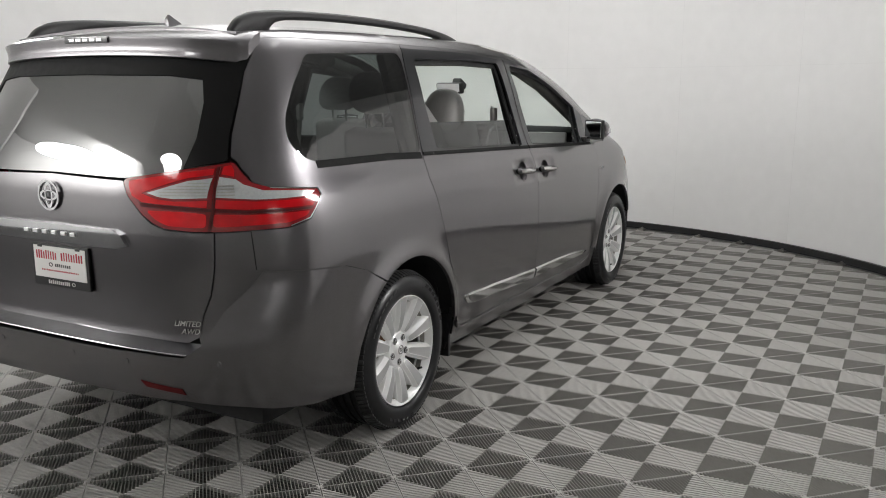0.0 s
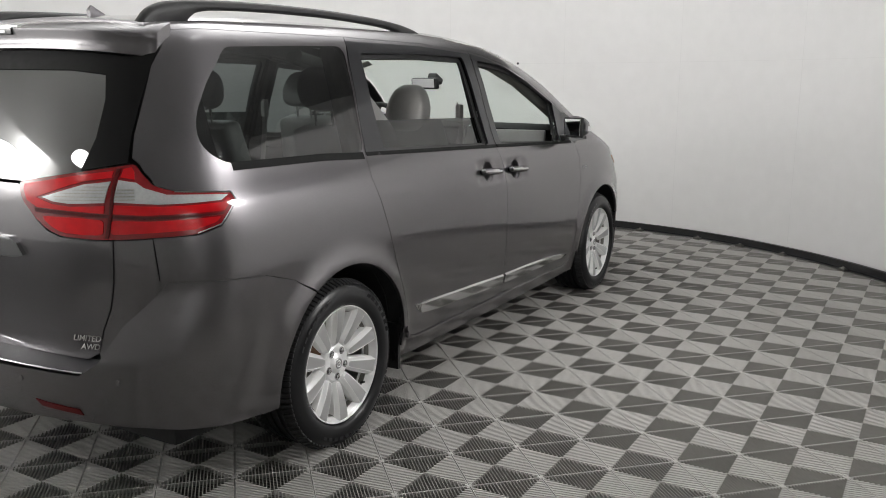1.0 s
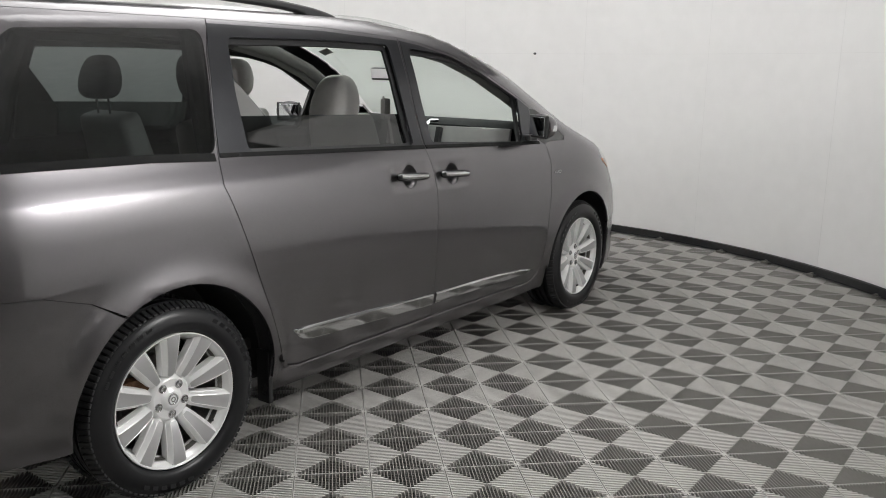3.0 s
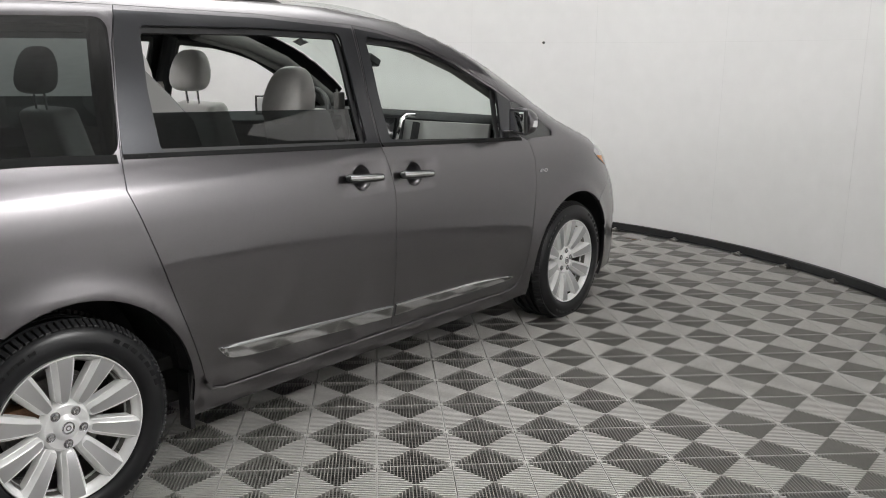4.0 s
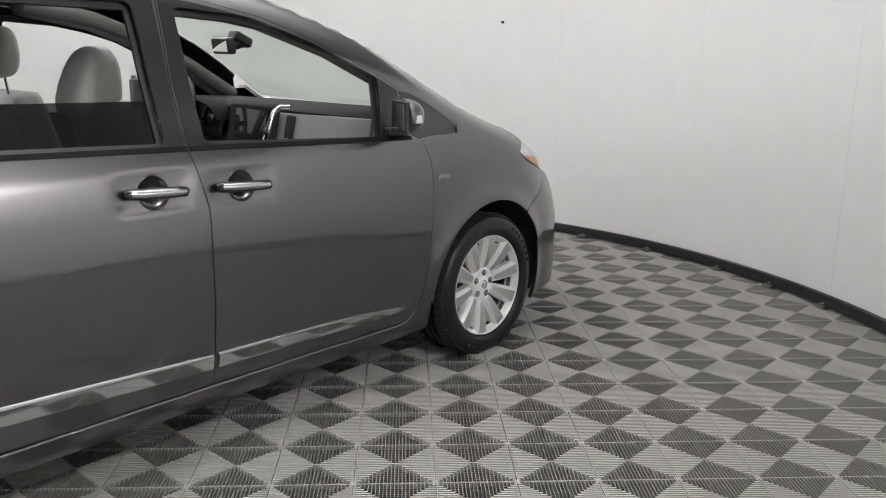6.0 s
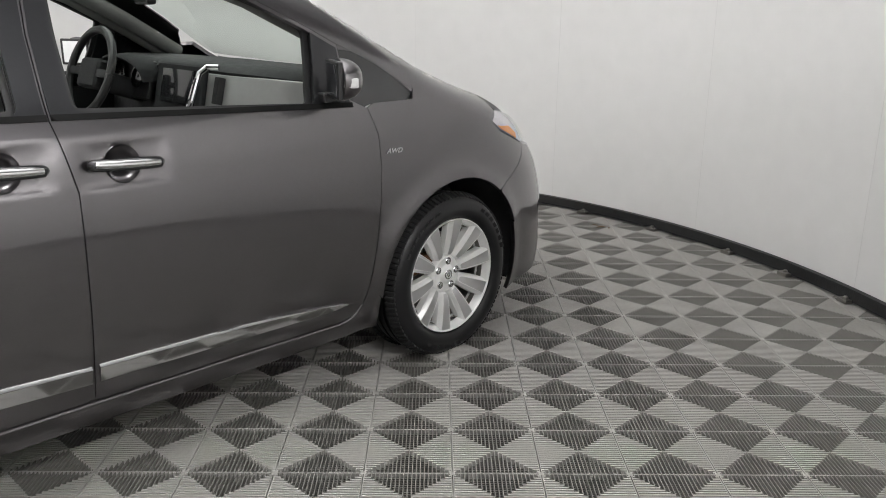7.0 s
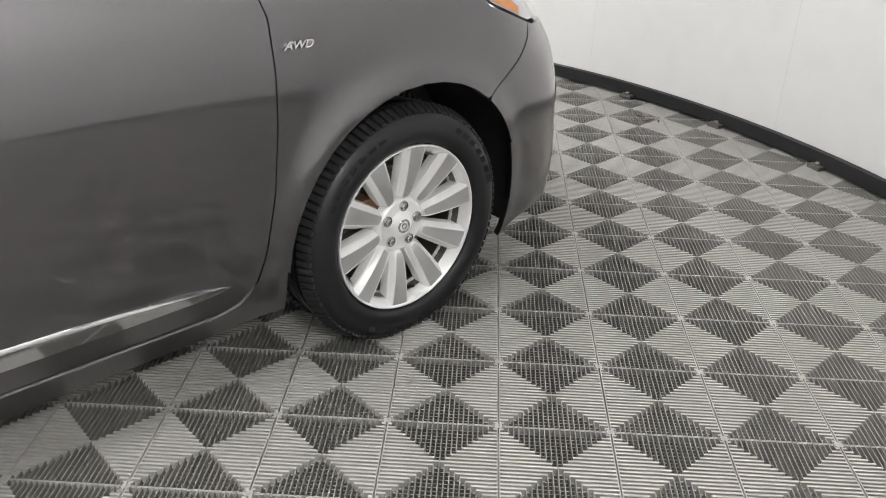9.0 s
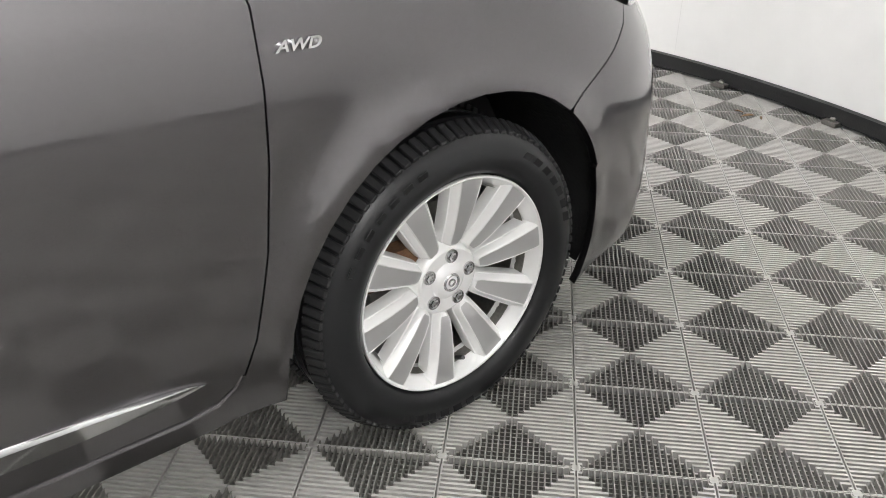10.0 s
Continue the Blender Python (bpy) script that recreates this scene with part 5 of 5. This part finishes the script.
for s in (1, -1):
    pts = [(s * 0.62, 1.60, 1.62), (s * 0.66, 1.95, 1.555), (s * 0.70, 2.25, 1.45), (s * 0.745, 2.50, 1.325), (s * 0.80, 2.78, 1.17)]
    part("pillar_lining", tube_bm([(s * 0.57, 1.60, 1.63), (s * 0.61, 1.95, 1.572), (s * 0.645, 2.25, 1.472), (s * 0.69, 2.50, 1.348), (s * 0.75, 2.80, 1.185)], 0.036, 12), HEADLINER, car, "grey windshield pillar lining")
    part("pillar_lining", tube_bm(pts, 0.038, 12), HEADLINER, car, "grey windshield pillar lining")
    part("pillar_lining", tube_bm([(s * 0.68, 1.50, 1.60), (s * 0.76, 1.49, 1.35), (s * 0.83, 1.49, 1.10)], 0.04, 10), TRIMGREY, car)
    part("seat_belt", tube_bm([(s * 0.69, 1.42, 1.36), (s * 0.72, 1.44, 1.2), (s * 0.78, 1.45, 0.8)], 0.018, 6, flat=0.2), LEATHER, car, "grey seat belt webbing")
    part("belt_anchor", box_bm((0.03, 0.045, 0.10), (s * 0.70, 1.425, 1.30), 0.012, 2), LEATHER, car)
    part("pillar_lining", tube_bm([(s * 0.63, 0.38, 1.62), (s * 0.73, 0.33, 1.38), (s * 0.81, 0.31, 1.12)], 0.05, 10), TRIMGREY, car)
    part("pillar_lining", tube_bm([(s * 0.62, -0.42, 1.62), (s * 0.68, -0.62, 1.40), (s * 0.74, -0.72, 1.15)], 0.05, 10), TRIMGREY, car)

# ---- wall fittings ----
for a in (62, 53, 44.5, 36, 27, 20.5, 14, 5, -4, 75, 90):
    c, s = math.cos(radians(a)), math.sin(radians(a))
    r = BOOTH_R - 0.045
    b = box_bm((0.05, 0.07, 0.02), (0, 0, 0.012), 0.004)
    lathe_bm([(0.0, 0.013), (0.03, 0.013), (0.034, 0.009), (0.034, 0.0001)], 16, "z", bm=b)
    bmesh.ops.transform(b, matrix=Matrix.Translation((BOOTH_X + r * c, BOOTH_Y + r * s, 0)) @ Matrix.Rotation(radians(a), 4, "Z"), verts=b.verts)
    tagged(part("rail_bracket", b, STEEL, None, "small steel bracket holding the base rail to the floor"), category="bracket", group="brackets along the base rail")
b = lathe_bm([(0.0, 0.012), (0.012, 0.010), (0.014, 0.004), (0.03, 0.004), (0.03, 0.0001)], 16, "z")
bmesh.ops.transform(b, matrix=Matrix.Translation((0.10, 3.05, 1.64)) @ Matrix.Rotation(radians(55), 4, "Z") @ Matrix.Rotation(radians(-90), 4, "Y"), verts=b.verts)
tagged(part("wall_hook", b, BLACK, None, "small black hook in the white wall"), category="hook")

SEAM = material("wall_seam", (0.70, 0.695, 0.69), 0.6, vary=0.05)
for k, a in enumerate((-3.4, 14.0, 31.5, 48.9, 66.3, 83.7)):
    tagged(arc_wall(f"trim_{k + 1}", BOOTH_R - 0.0012, BOOTH_R + 0.002, 0.08, WALL_TOP - 0.01, a, a + 0.035, SEAM, 1, "faint vertical joint in the white wall"), category="joint")
tagged(arc_wall("trim_7", BOOTH_R - 0.0010, BOOTH_R + 0.002, 1.640, 1.642, -20, 120, SEAM, 60, "faint level joint in the white wall"), category="joint")
LEAF = material("dry_leaf", (0.16, 0.10, 0.05), 0.8, vary=0.3, scale=60, bump=0.3)
for dx, dy, turn, size in ((0.0, 0.0, 20, 0.035), (0.05, -0.02, 80, 0.02), (-0.03, 0.05, 140, 0.025)):
    b = bmesh.new()
    pts = [b.verts.new((size * c, size * 0.35 * d, 0.003 + 0.006 * abs(d))) for c, d in ((-1, 0), (-0.4, 0.8), (0.3, 0.9), (1, 0.1), (0.4, -0.7), (-0.5, -0.6))]
    b.faces.new(pts)
    grown = bmesh.ops.extrude_face_region(b, geom=list(b.faces))
    bmesh.ops.translate(b, verts=[v for v in grown["geom"] if isinstance(v, bmesh.types.BMVert)], vec=(0, 0, 0.002))
    bmesh.ops.transform(b, matrix=Matrix.Translation((0.77 + dx, 2.21 + dy, 0)) @ Matrix.Rotation(radians(turn), 4, "Z"), verts=b.verts)
    tagged(part("dry_leaf", b, LEAF, None, "small brown dry leaf scrap on the tiles"), category="leaf", group="leaf scraps by the wall")

# ---- floor tiles ----
TILE_SIZE = 0.283
RIBS = 21


def tile_mesh():
    """One vented tile: ribs square to each edge in four triangles, with lower cross bars and a thin border."""
    verts, faces, tones = [], [], []
    h = TILE_SIZE / 2

    def bar(x0, x1, y0, y1, z0, z1, narrow, quarter):
        # a bar along y with sloping flanks, turned by quarter turns
        c, s = (1, 0, -1, 0)[quarter], (0, 1, 0, -1)[quarter]
        k = len(verts)
        for y in (y0, y1):
            for x, z in ((x0, z0), (x0 + narrow, z1), (x1 - narrow, z1), (x1, z0)):
                verts.append((c * x - s * y, s * x + c * y, z))
        for i in range(3):
            faces.append((k + i, k + i + 1, k + 5 + i, k + 4 + i))
        faces.append((k, k + 1, k + 2, k + 3))
        faces.append((k + 4, k + 7, k + 6, k + 5))

    pitch = TILE_SIZE / (RIBS + 1)
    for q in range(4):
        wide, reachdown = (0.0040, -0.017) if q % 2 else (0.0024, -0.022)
        for i in range(RIBS):
            x = -h + pitch * (i + 1)
            reach = h - abs(x)
            if reach < 0.008:
                continue
            bar(x - wide, x + wide, -h + (0.0028 if q % 2 else 0.002), -h + reach, reachdown, 0.0, 0.0010, q)
        for j in range(1, 11):
            y = -h + pitch * j
            reach = h - (y + h)
            if reach < 0.01:
                continue
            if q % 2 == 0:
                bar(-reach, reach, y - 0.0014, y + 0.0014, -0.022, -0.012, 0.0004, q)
        # the open triangles take the copy with the shade in its colour
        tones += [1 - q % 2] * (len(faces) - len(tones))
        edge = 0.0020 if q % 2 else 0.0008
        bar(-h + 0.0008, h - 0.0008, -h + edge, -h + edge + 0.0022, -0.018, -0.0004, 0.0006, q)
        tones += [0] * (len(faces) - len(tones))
    k = len(verts)
    # webs under the close ribs
    for sgn in (1, -1):
        k = len(verts)
        verts.extend([(0.0, 0.0, -0.0165), (sgn * h, -h, -0.0165), (sgn * h, h, -0.0165)])
        faces.append((k, k + 1, k + 2) if sgn > 0 else (k, k + 2, k + 1))
    # round bosses at the corners
    for cx in (-h, h):
        for cy in (-h, h):
            k = len(verts)
            ring = [(cx * 0.972 + 0.006 * math.cos(t * math.pi / 4), cy * 0.972 + 0.006 * math.sin(t * math.pi / 4)) for t in range(8)]
            verts.extend([(x, y, 0.0003) for x, y in ring] + [(x, y, -0.018) for x, y in ring])
            faces.append(tuple(range(k, k + 8)))
            faces.extend([(k + t, k + 8 + t, k + 8 + (t + 1) % 8, k + (t + 1) % 8) for t in range(8)])
    me = bpy.data.meshes.new("floor_tile")
    me.from_pydata(verts, [], faces)
    tones += [0] * (len(faces) - len(tones))
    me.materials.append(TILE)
    me.materials.append(TILESHADED)
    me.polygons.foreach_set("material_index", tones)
    me.update()
    return me, np.array(verts), faces, tones


tile_data, tile_verts, tile_faces, tile_tones = tile_mesh()
near, rest = [], []
for i in range(-26, 17):
    for j in range(-26, 16):
        x, y = (i + 0.5) * TILE_SIZE, (j + 0.5) * TILE_SIZE
        d = math.hypot(x - BOOTH_X, y - BOOTH_Y)
        if d > BOOTH_R + 0.35 and not (-6 < x < 2.5 and y < -1.5):
            continue
        # the stretch beside the car's right flank comes nearest
        (near if (-3.2 < x < 1.9 and -3.3 < y < 2.4 and (x - CAR_X) * 0.72 - (y - CAR_Y) * 0.694 > -0.35 and d < BOOTH_R + 0.2) else rest).append((x, y))
near.sort(key=lambda p: math.hypot(p[0] + 0.4, p[1] + 0.6))
near, rest = near[:300], rest + near[300:]
for x, y in near:
    ob = new("tile", tile_data)
    ob.parent = floor
    ob.location = (x, y, 0.0)
rv = np.concatenate([tile_verts + (x, y, 0) for x, y in rest])
rf = [tuple(i + k * len(tile_verts) for i in f) for k in range(len(rest)) for f in tile_faces]
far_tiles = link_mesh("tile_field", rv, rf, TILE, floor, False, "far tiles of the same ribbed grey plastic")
far_tiles.data.materials.append(TILESHADED)
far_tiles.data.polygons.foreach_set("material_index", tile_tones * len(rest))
tagged(far_tiles, kind="stuff")
